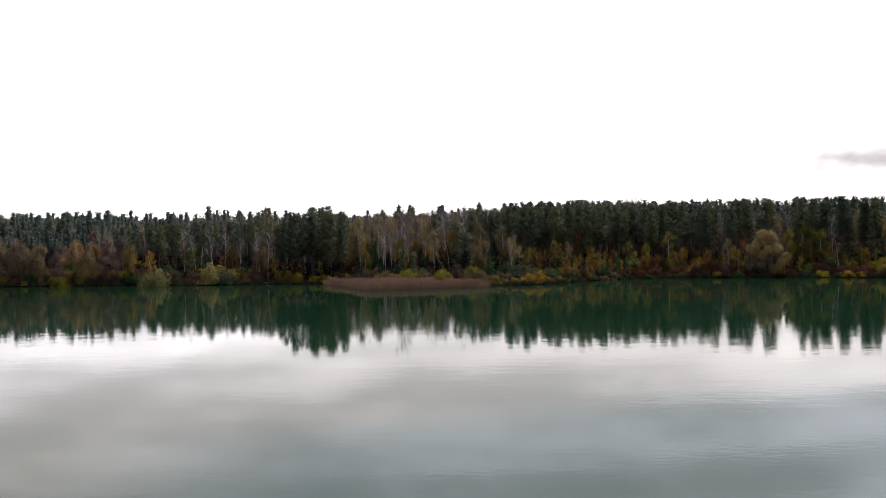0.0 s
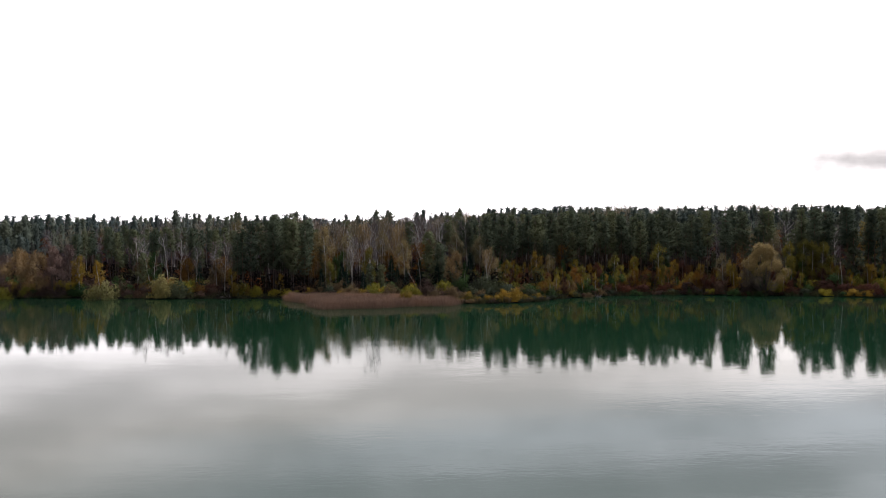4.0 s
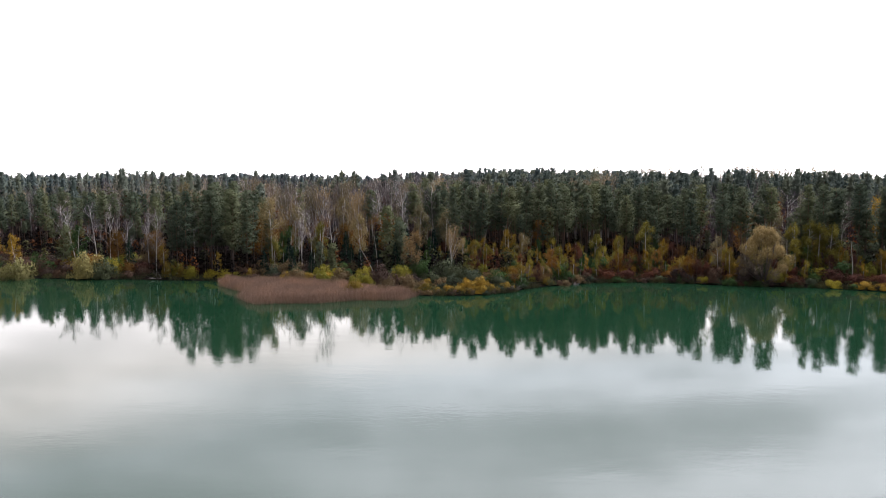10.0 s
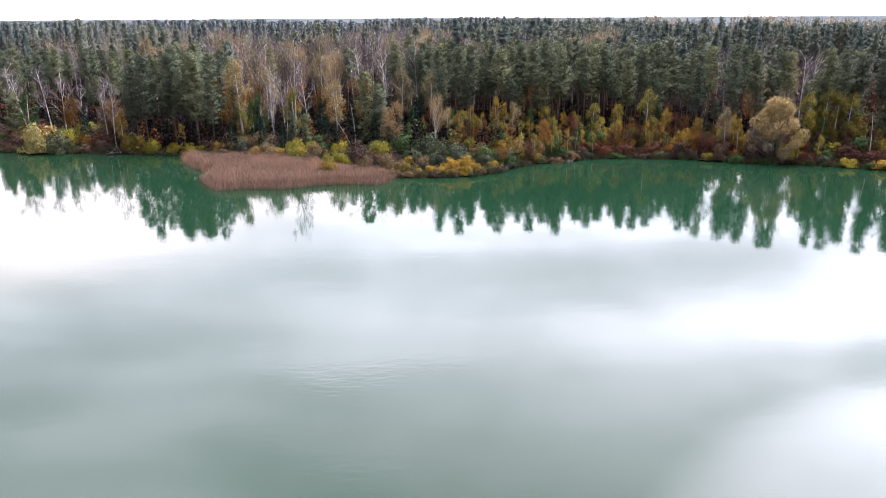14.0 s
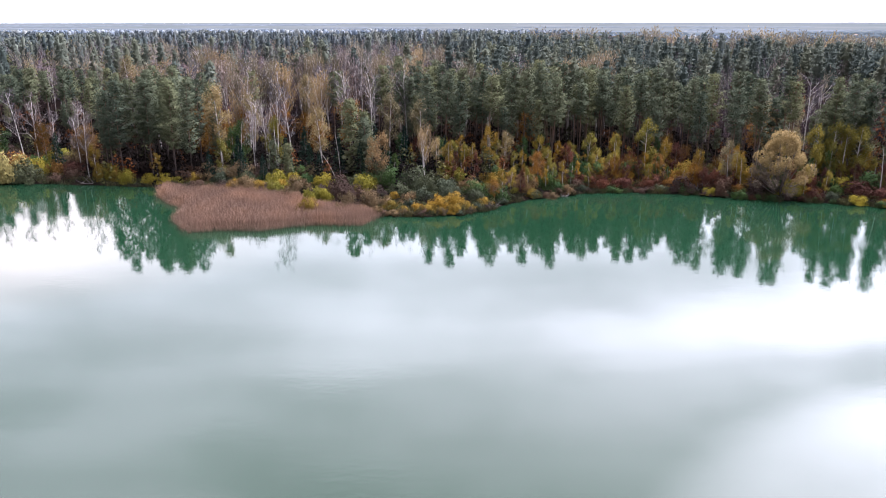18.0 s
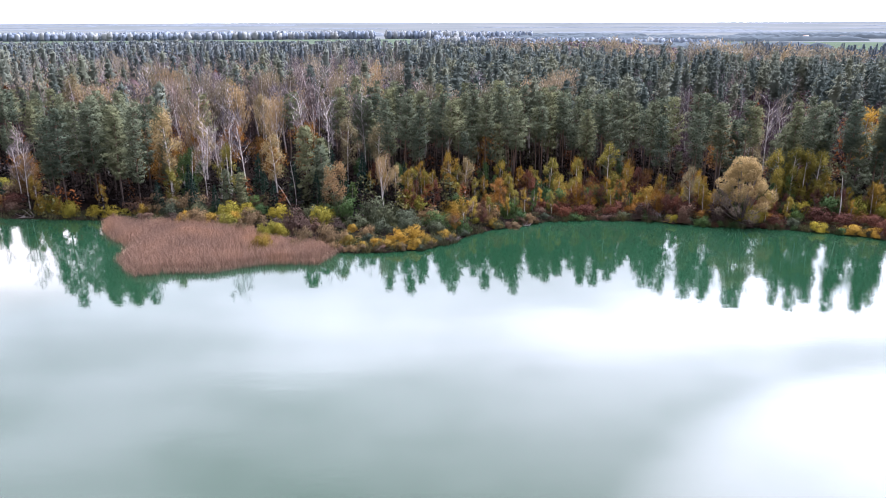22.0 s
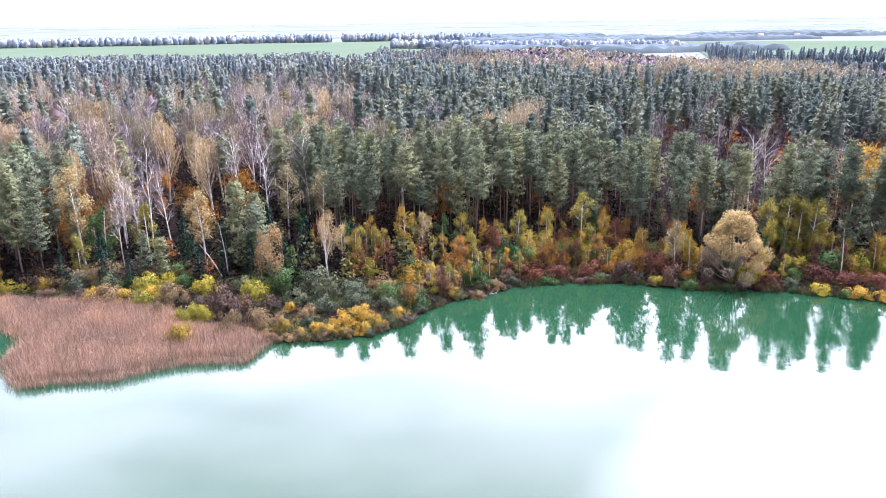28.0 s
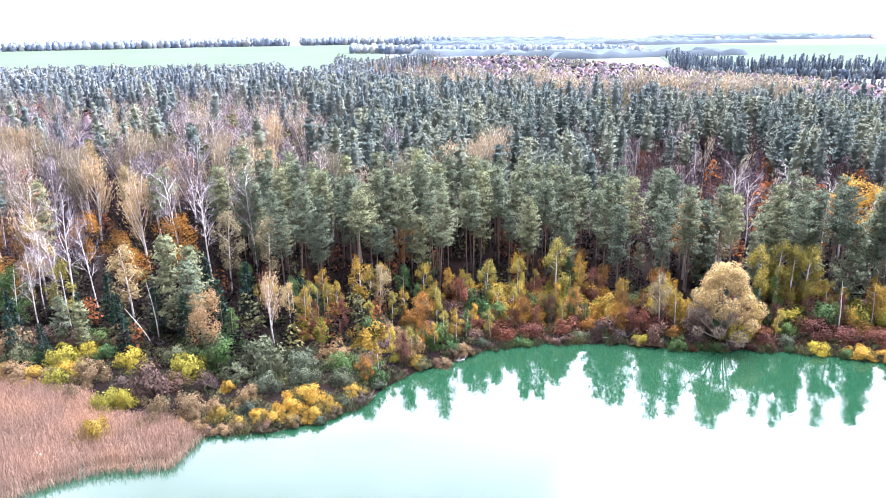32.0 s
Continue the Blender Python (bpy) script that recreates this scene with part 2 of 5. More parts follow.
WATER_DEEP, WATER_PALE, WAVE = (0.0042, 0.0195, 0.0094), (0.0056, 0.0226, 0.0115), 0.6
WATER = water_material()
# litter colour lowered to near black, painting in the shade under the trees
FLOOR = earth("shaded_forest_floor", [(0.3, (0.004, 0.0032, 0.0032)), (0.7, (0.011, 0.008, 0.007))], 0.5, 0.05)
CROP = earth("winter_crop", [(0.3, (0.042, 0.060, 0.042)), (0.7, (0.052, 0.070, 0.052))], 0.01, 0.003)
STUBBLE = earth("stubble", [(0.3, (0.09, 0.082, 0.074)), (0.7, (0.12, 0.11, 0.10))], 0.02, 0.004)
# pale bluish grey: distance haze is painted into the ground colour
HAZED_LAND = earth("hazed_far_land", [(0.3, (0.058, 0.070, 0.074)), (0.7, (0.095, 0.104, 0.109))], 0.004, 0.0015)

PINE = foliage("pine_needles", (0.040, 0.048, 0.031), (0.079, 0.096, 0.062), (0.127, 0.154, 0.100), 0.1, False, 0.2)
# paler and bluer with distance: haze is put into these four colours
PINE_FAR_HAZED = foliage("pine_needles_far_hazed", (0.040, 0.049, 0.043), (0.081, 0.100, 0.086), (0.129, 0.160, 0.138), 0.1, True, 0.15)
PINE_MID_HAZED = foliage("pine_needles_mid_hazed", (0.045, 0.055, 0.052), (0.090, 0.111, 0.105), (0.143, 0.177, 0.168), 0.1, True, 0.15)
PINE_DIST_HAZED = foliage("pine_needles_distant_hazed", (0.053, 0.065, 0.069), (0.108, 0.129, 0.138), (0.172, 0.206, 0.220), 0.1, True, 0.12)
BRUSH_HAZED = foliage("brush_hazed", (0.049, 0.039, 0.048), (0.098, 0.077, 0.097), (0.156, 0.123, 0.154), 0.0, True, 0.25)
SPRUCE = foliage("spruce_needles", (0.007, 0.017, 0.014), (0.013, 0.029, 0.023), (0.025, 0.043, 0.032), 0.05)
GOLD = foliage("golden_leaves", (0.102, 0.069, 0.014), (0.205, 0.138, 0.028), (0.328, 0.221, 0.045), 0.35)
LIME = foliage("lime_leaves", (0.095, 0.086, 0.015), (0.190, 0.172, 0.030), (0.304, 0.275, 0.048), 0.35)
ORANGE = foliage("orange_leaves", (0.075, 0.041, 0.013), (0.150, 0.082, 0.026), (0.240, 0.131, 0.042), 0.4)
RUST_GOLD = foliage("brown_gold_leaves", (0.055, 0.028, 0.006), (0.110, 0.056, 0.012), (0.176, 0.090, 0.019), 0.25)
MAUVE_LEAF = foliage("mauve_leaves", (0.105, 0.070, 0.060), (0.210, 0.140, 0.120), (0.336, 0.224, 0.192), 0.2)
TAN = foliage("tan_leaves", (0.068, 0.048, 0.027), (0.135, 0.096, 0.054), (0.216, 0.154, 0.086), 0.35)
MAUVE = foliage("withered_leaves", (0.032, 0.022, 0.018), (0.064, 0.043, 0.036), (0.102, 0.069, 0.058), 0.12)
RUST = foliage("russet_leaves", (0.034, 0.015, 0.011), (0.068, 0.029, 0.022), (0.109, 0.047, 0.036), 0.2)
SAGE = foliage("sage_leaves", (0.026, 0.032, 0.021), (0.052, 0.064, 0.042), (0.083, 0.102, 0.067), 0.15)
OLIVE_GOLD = foliage("olive_gold_leaves", (0.100, 0.085, 0.019), (0.202, 0.170, 0.038), (0.323, 0.272, 0.061), 0.35)
PEACH = foliage("peach_leaves", (0.090, 0.072, 0.049), (0.181, 0.145, 0.097), (0.290, 0.234, 0.156), 0.35)
PALE_LEAF = foliage("pale_yellow_leaves", (0.135, 0.115, 0.045), (0.270, 0.230, 0.090), (0.432, 0.368, 0.144), 0.25)
BROWN_LEAF = foliage("brown_leaves", (0.100, 0.072, 0.043), (0.200, 0.145, 0.085), (0.320, 0.232, 0.136), 0.2)
GREEN = foliage("green_leaves", (0.019, 0.035, 0.013), (0.038, 0.070, 0.026), (0.061, 0.112, 0.042), 0.2)
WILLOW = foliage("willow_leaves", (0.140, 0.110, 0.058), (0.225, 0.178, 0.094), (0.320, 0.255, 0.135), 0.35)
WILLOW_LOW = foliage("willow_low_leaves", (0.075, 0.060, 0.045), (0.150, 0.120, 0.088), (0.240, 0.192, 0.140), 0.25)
# valley leaves greyed: distance haze is put into the leaf colour
OLIVE_HAZE = foliage("hazed_valley_leaves", (0.043, 0.044, 0.038), (0.085, 0.088, 0.076), (0.136, 0.141, 0.122), 0.1, True, 0.3)
CREAM = foliage("cream_leaves", (0.095, 0.077, 0.042), (0.190, 0.154, 0.084), (0.304, 0.246, 0.134), 0.35)
TWIGS = foliage("bare_twigs", (0.068, 0.059, 0.065), (0.135, 0.118, 0.130), (0.216, 0.189, 0.208), 0.0)
OCHRE_FAR = foliage("ochre_far", (0.098, 0.086, 0.066), (0.196, 0.174, 0.130), (0.315, 0.278, 0.209), 0.2, True)
TWIGS_FAR = foliage("bare_far", (0.058, 0.050, 0.056), (0.115, 0.100, 0.112), (0.184, 0.160, 0.179), 0.0, True)
PURPLE_FAR = foliage("brush_far", (0.026, 0.018, 0.025), (0.052, 0.037, 0.050), (0.083, 0.059, 0.080), 0.0, True, 0.3)
# near-black leaves: the shade between trunks is put into the colour
GLOOM = foliage("shade_black_leaves", (0.003, 0.002, 0.002), (0.005, 0.004, 0.004), (0.008, 0.007, 0.007), 0.05, True)
OLIVE_FAR = foliage("olive_far", (0.029, 0.031, 0.015), (0.058, 0.062, 0.030), (0.093, 0.099, 0.048), 0.2, True)
RUST_FAR = foliage("russet_far", (0.043, 0.017, 0.007), (0.085, 0.034, 0.014), (0.136, 0.054, 0.022), 0.2, True)
# bluish belt trees: the haze before them is part of the leaf colour
HAZY_WOOD = foliage("hazed_belt_leaves", (0.085, 0.102, 0.125), (0.170, 0.205, 0.250), (0.272, 0.328, 0.400), 0.05, True, 0.1)
# canopy tones hold painted haze, paler for the woods on the horizon
HAZY_CANOPY = earth("hazed_valley_canopy", [(0.3, (0.042, 0.055, 0.066)), (0.7, (0.060, 0.074, 0.086))], 0.03, 0.004)
HAZY_FAR_CANOPY = earth("hazed_horizon_canopy", [(0.3, (0.072, 0.088, 0.105)), (0.7, (0.096, 0.112, 0.130))], 0.02, 0.003)
# conifer belt tinted blue, haze painted into its needles
HAZED_BELT = foliage("hazed_belt_needles", (0.043, 0.057, 0.071), (0.087, 0.115, 0.142), (0.139, 0.183, 0.228), 0.05, True, 0.1)
HERBS = foliage("withered_herbs", (0.018, 0.021, 0.009), (0.036, 0.041, 0.018), (0.058, 0.066, 0.029), 0.1, True)
REED = foliage("reed_stalks", (0.113, 0.072, 0.054), (0.225, 0.145, 0.108), (0.360, 0.232, 0.173), 0.12, True)
SEDGE = foliage("sedge_blades", (0.02, 0.022, 0.012), (0.045, 0.048, 0.026), (0.10, 0.088, 0.055), 0.1, True)

PINE_BARK = bark("pine_bark", (0.11, 0.088, 0.08), (0.20, 0.13, 0.095), 6.0)
BIRCH_BARK = bark("birch_bark", (0.34, 0.32, 0.31), (0.50, 0.47, 0.46), 1.0, (0.122, 0.105, 0.096))
GREY_BARK = bark("grey_bark", (0.13, 0.11, 0.10), (0.20, 0.17, 0.155), 3.0)
DEAD_WOOD = bark("dead_wood", (0.20, 0.18, 0.18), (0.26, 0.24, 0.235), 1.0)
LOG_BARK = bark("far_trunks", (0.055, 0.043, 0.040), (0.11, 0.074, 0.058), 5.0)
PALE_BARK = bark("far_birch_trunks", (0.259, 0.237, 0.237), (0.359, 0.331, 0.324), 1.0)

# ---- mesh tools ----
RNG = np.random.default_rng(7)


def mesh_of(name, V, Q, mat, tint=None, smooth=False):
    V, Q = np.asarray(V, np.float32), np.asarray(Q, np.int32)
    me = bpy.data.meshes.new(name)
    me.vertices.add(len(V))
    me.vertices.foreach_set("co", V.ravel())
    me.loops.add(Q.size)
    me.loops.foreach_set("vertex_index", Q.ravel())
    me.polygons.add(len(Q))
    me.polygons.foreach_set("loop_start", np.arange(0, Q.size, 4, dtype=np.int32))
    if smooth:
        me.polygons.foreach_set("use_smooth", np.ones(len(Q), bool))
    me.update(calc_edges=True)
    if tint is not None:
        a = me.attributes.new("tint", "FLOAT", "FACE")
        a.data.foreach_set("value", np.asarray(tint, np.float32))
    me.materials.append(mat)
    return me


def gather(pieces):
    """Joins (V, Q) pieces."""
    vs, qs, n = [], [], 0
    for v, q in pieces:
        vs.append(v)
        qs.append(q + n)
        n += len(v)
    return np.concatenate(vs), np.concatenate(qs)


def unit(v):
    return v / np.maximum(np.linalg.norm(v, axis=-1, keepdims=True), 1e-9)


def sprays(C, size, aspect=0.5, droop=0.0, lean=None, face=None, loose=0.38):
    """A pointed leaf-spray (bent rhombus) at every centre of C; face: the way it turns its broad side, lean: the way it points."""
    n = len(C)
    d = RNG.normal(size=(n, 3)) * (1, 1, 0.6)
    if lean is not None:
        d = d * 0.6 + lean
    d[:, 2] -= droop
    if face is not None:
        f = unit(face + RNG.normal(size=(n, 3)) * loose)
        d = d - f * np.sum(d * f, 1, keepdims=True)
        d = unit(d)
        s = np.cross(d, f)
    else:
        d = unit(d)
        s = unit(np.cross(d, RNG.normal(size=(n, 3))))
    u = np.cross(d, s)
    L = (np.asarray(size) * RNG.uniform(0.6, 1.3, n))[:, None]
    V = np.stack([C - d * L * 0.5, C + s * L * aspect * 0.5 + u * L * 0.1, C + d * L * 0.5, C - s * L * aspect * 0.5 + u * L * 0.1], 1)
    return V.reshape(-1, 3), np.arange(4 * n).reshape(-1, 4)


def tube(points, radii, sides=5):
    """A tapered tube along points."""
    P, r = np.asarray(points, float), np.asarray(radii, float)
    d = unit(np.gradient(P, axis=0))
    a = unit(np.cross(d, np.array([0.31, 0.87, 0.38])))
    b = np.cross(d, a)
    th = np.linspace(0, 2 * np.pi, sides, endpoint=False)
    ring = P[:, None] + r[:, None, None] * (np.cos(th)[None, :, None] * a[:, None] + np.sin(th)[None, :, None] * b[:, None])
    i, j = np.meshgrid(np.arange(len(P) - 1), np.arange(sides), indexing="ij")
    j2 = (j + 1) % sides
    Q = np.stack([i * sides + j, i * sides + j2, (i + 1) * sides + j2, (i + 1) * sides + j], -1).reshape(-1, 4)
    return ring.reshape(-1, 3), Q


def bough(start, way, length, r0, bend=0.15, steps=4, sides=4, rise=0.0):
    """A bent limb; gives its points and its tube."""
    t = np.linspace(0, 1, steps)
    side = RNG.normal(size=3) * bend
    P = np.asarray(start) + np.outer(t, np.asarray(way) * length) + np.outer(t ** 2, side * length) + np.outer(t ** 2, (0, 0, rise * length))
    return P, tube(P, r0 * (1 - 0.8 * t), sides)


def ball(n, centre, radius, shell=0.35):
    """Points in an ellipsoid, denser outside."""
    d = unit(RNG.normal(size=(n, 3)))
    r = RNG.uniform(shell, 1.0, n) ** 0.6
    return np.asarray(centre) + d * r[:, None] * np.asarray(radius)


def part(name, me, parent, label=""):
    ob = new(name, me)
    ob.parent = parent
    return tagged(ob, label)


def thing(name, pieces, label, category, group="", m=None):
    """An Empty at the base with its parts: pieces of (part name, mesh, label)."""
    root = new(name)
    root.empty_display_size = 0.5
    if m is not None:
        root.matrix_world = m
    for pn, me, lb in pieces:
        part(pn, me, root, lb)
    return tagged(root, label, category, group)


def stuff(name, me, label, category, parent=None):
    return tagged(new(name, me), label, category, kind="stuff")


# ---- trees ----


def pine_form(H, base, gap, limbs_n, per, R=2.6):
    """Crown of a Scots pine: whorls of upswept limbs, each a flat plume of needle tufts. Gives the tufts' places, lean and facing, the limbs, and the stem's line."""
    sway = RNG.normal(size=2) * 0.3
    at = lambda z: np.array([sway[0] * (z / H) ** 2 * 2, sway[1] * math.sin(z / H * 3), z])
    C, lean, face, limbs = [], [], [], []
    for z in np.arange(base, H * 0.97, gap):
        f = (z - base) / (H - base)
        reach = 0.25 + R * (0.55 + 0.45 * f / 0.22 if f < 0.22 else ((1 - f) / 0.78) ** 0.45) * RNG.uniform(0.62, 1.2)
        a0, k = RNG.uniform(0, 6.28), max(2, round(limbs_n * RNG.uniform(0.7, 1.25)))
        for b in range(k):
            a = a0 + b * 6.283 / k + RNG.normal() * 0.35
            L, rise = reach * RNG.uniform(0.62, 1.1), RNG.uniform(0.1, 0.5)
            out, side = np.array((math.cos(a), math.sin(a), 0.0)), np.array((-math.sin(a), math.cos(a), 0.0))
            t = RNG.uniform(0.25, 1.05, per) ** 0.8
            P = at(z) + np.outer(t * L, out) + np.outer(t ** 2 * L * rise, (0, 0, 1)) + np.outer(RNG.normal(size=per) * (0.16 + 0.16 * L * t), side)
            P[:, 2] += RNG.normal(size=per) * 0.15
            C.append(P)
            lean.append(np.tile(out * 0.7 + (0, 0, 0.6), (per, 1)) + np.outer(RNG.normal(size=per) * 0.5, side))
            face.append(np.tile(out * 0.8 + (0, 0, 0.75), (per, 1)))
            limbs.append((at(z), out + (0, 0, rise * 0.7), L))
    n = max(5, per)
    C.append(at(H) + np.stack([RNG.normal(size=n) * 0.5, RNG.normal(size=n) * 0.5, -RNG.uniform(0.2, 1, n) * 1.1], 1))
    lean.append(np.tile((0, 0, 0.7), (n, 1)) + RNG.normal(size=(n, 3)) * 0.7)
    face.append(np.concatenate([RNG.normal(size=(n, 2)), np.full((n, 1), 0.5)], 1))
    return np.concatenate(C), np.concatenate(lean), np.concatenate(face), limbs, at


def pine_meshes(H=21.5, low=(0.34, 0.62), R=2.6):
    """Scots pine: bare lower trunk with dead stubs, an uneven crown of layered needle plumes."""
    base = H * RNG.uniform(*low)
    C, lean, face, limbs, at = pine_form(H, base, 0.62, 4.0, 36, R)
    t = np.linspace(0, 1, 8)
    P = np.stack([at(z) for z in t * H])
    wood = [tube(P, 0.15 * (1 - t) ** 0.8 + 0.025, 6)]
    for o, way, L in limbs[::2]:
        wood.append(bough(o, way, L * 0.9, 0.04, 0.06, 3, 3)[1])
    for z in RNG.uniform(min(H * 0.2, base * 0.5), base, 8):
        a = RNG.uniform(0, 6.28)
        wood.append(bough(at(z), (math.cos(a), math.sin(a), -0.1), RNG.uniform(0.5, 1.5), 0.03, 0.2, 3, 3)[1])
    core = np.stack([at(z) for z in RNG.uniform(base + 0.5, H - 2.5, 46)]) + RNG.normal(size=(46, 3)) * (0.4, 0.4, 0.2)
    return (mesh_of("pine_trunk", *gather(wood), PINE_BARK, smooth=True),
            mesh_of("pine_crown", *gather([sprays(C, 0.48, 0.36, 0.0, lean, face, 0.3), sprays(core, 0.9, 0.7)]), PINE))


def pine_stamp(H, gap, limbs_n, per, size, aspect, tiers=13):
    """A plain pine crown and stem for woods further off."""
    base = H * RNG.uniform(0.4, 0.6)
    C, lean, face, _, at = pine_form(H, base, gap, limbs_n, per, 2.95)
    # a ragged, tiered heart under the outer tufts
    t = np.linspace(0, 1, tiers)
    wide = 2.1 * np.where(t < 0.2, 0.35 + 3.0 * t, ((1.02 - t) / 0.82) ** 0.52) * np.where(np.arange(tiers) % 2 == 1, 1.0, 0.5)
    line = np.stack([at(z) for z in base + 0.3 + (H - base - 0.8) * t])
    heart, ring = tube(line, wide, 7)
    axis = np.repeat(line, 7, 0)
    heart = axis + (heart - axis) * RNG.uniform(0.45, 1.3, (len(heart), 1)) + RNG.normal(size=heart.shape) * (0.12, 0.12, 0.3)
    t = np.linspace(0, 1, 3)
    return gather([sprays(C, size, aspect, 0.0, lean, face, 0.25), (heart, ring)]), tube(np.stack([at(z) for z in t * H * 0.95]), 0.17 - 0.12 * t, 3)


def vase_stamp(H, R, n, size, aspect=0.16, limbs_n=7):
    """A plain birch past its leaf for woods further off."""
    wood, C, W = vase_form(H, R, n, limbs_n, 3)
    return sprays(C, size, aspect, 0.0, W * 1.6), gather(wood)


def dome_stamp(H, R, n, size):
    """A plain round broadleaf crown for woods far off: a ragged dome under loose sprays."""
    t = np.linspace(0, 1, 7)
    line = np.stack([0 * t, 0 * t, 0.3 + (H - 0.3) * t], 1)
    V, Q = tube(line, R * (0.25 + np.sin(np.pi * (0.12 + 0.82 * t)) ** 0.7) * 0.8, 8)
    axis = np.repeat(line, 8, 0)
    V = axis + (V - axis) * RNG.uniform(0.6, 1.2, (len(V), 1)) + RNG.normal(size=V.shape) * (0.1, 0.1, 0.05 * H)
    C = ball(n, (0, 0, H * 0.55), (R, R, H * 0.48), 0.8)
    stem = np.array([(0, 0, 0.0), (0, 0, H * 0.4)])
    return gather([(V, Q), sprays(C, size, 0.6, 0.0, None, unit(C - (0, 0, H * 0.4)), 0.4)]), tube(stem, [0.2, 0.12], 3)


def stamped(name, shapes, mat, wood_mat, x, y, s, label, category):
    """Many trees in one mesh, each a turned and scaled copy of one of the shapes; the stems in another."""
    x, y = np.asarray(x, float), np.asarray(y, float)
    if not len(x):
        return
    s = np.broadcast_to(np.asarray(s, float), x.shape) * RNG.uniform(0.84, 1.1, x.size)
    z, turn, pick = height(x, y), RNG.uniform(0, 6.283, x.size), RNG.integers(0, len(shapes), x.size)
    for layer, layer_mat, tail, words in ((0, mat, "", label), (1, wood_mat, "_trunks", "slim upright trunks inside the wood")):
        pieces, tints = [], []
        for i, shape in enumerate(shapes):
            w = np.flatnonzero(pick == i)
            if not len(w):
                continue
            V, Q = shape[layer]
            c, n = np.cos(turn[w])[:, None], np.sin(turn[w])[:, None]
            k = s[w][:, None]
            X = np.stack([(V[:, 0] * c - V[:, 1] * n) * k + x[w][:, None], (V[:, 0] * n + V[:, 1] * c) * k + y[w][:, None], V[:, 2] * k + z[w][:, None] - 0.2], -1)
            pieces.append((X.reshape(-1, 3), (Q[None] + (np.arange(len(w)) * len(V))[:, None, None]).reshape(-1, 4)))
            tints.append(np.repeat(RNG.uniform(0, 1, len(w)), len(Q)))
        stuff(name + tail, mesh_of(name + tail, *gather(pieces), layer_mat, np.concatenate(tints)), words, category if not layer else "trunks")


def spruce_meshes(H=9.0):
    t = np.linspace(0, 1, 5)
    trunk = tube(np.stack([0 * t, 0 * t, t * H], 1), 0.13 * (1 - t) + 0.01, 5)
    pads = []
    for z in np.linspace(0.6, H * 0.98, 22):
        R = (1 - z / H) ** 0.85 * H * 0.23 + 0.12
        n = int(10 + R * 16)
        a = RNG.uniform(0, 6.28, n)
        r = R * RNG.uniform(0.3, 1.05, n)
        pads.append(np.stack([np.cos(a) * r, np.sin(a) * r, z - r * 0.35 + RNG.normal(size=n) * 0.1], 1))
    C = np.concatenate(pads)
    out = C * (1, 1, 0)
    return (mesh_of("spruce_trunk", *trunk, GREY_BARK), mesh_of("spruce_crown", *sprays(C, 0.6, 0.45, 0.3, unit(out) * 0.8), SPRUCE))


def birch_meshes(H, R, mat, n, low=0.35, size=0.42, bark_mat=None):
    """Birch in autumn leaf: slim pale stem, rising limbs, loose drooping crown."""
    sway = RNG.normal(size=2) * 0.4
    t = np.linspace(0, 1, 8)
    P = np.stack([sway[0] * t ** 2, sway[1] * t ** 2, t * H * 0.97], 1)
    trunk = tube(P, 0.12 * (1 - t) + 0.018, 6)
    limbs, pts = [], []
    for z in np.linspace(low * H, 0.93 * H, 16):
        f = (z / H - low) / (1 - low)
        wide = R * math.sin(math.pi * (0.18 + 0.8 * f)) ** 0.8 * RNG.uniform(0.6, 1.15)
        a = RNG.uniform(0, 6.28)
        o = np.array([np.interp(z, P[:, 2], P[:, 0]), np.interp(z, P[:, 2], P[:, 1]), z])
        q, tb = bough(o, unit(np.array([math.cos(a), math.sin(a), 0.8])), wide * 1.25, 0.035, 0.1, 4, 3, -0.2)
        limbs.append(tb)
        pts.append(ball(n // 16, q[2], (R * 0.42, R * 0.42, R * 0.55), 0.0))
        pts.append(ball(n // 20, q[3] - (0, 0, 0.3), (R * 0.3, R * 0.3, R * 0.5), 0.0))
    C = np.concatenate(pts)
    return (mesh_of("birch_trunk", *gather([trunk] + limbs), bark_mat or BIRCH_BARK, smooth=True), mesh_of("birch_crown", *sprays(C, size, 0.6, 0.4, None, unit(C * (1, 1, 0)) * 0.6 + (0, 0, 0.5)), mat))


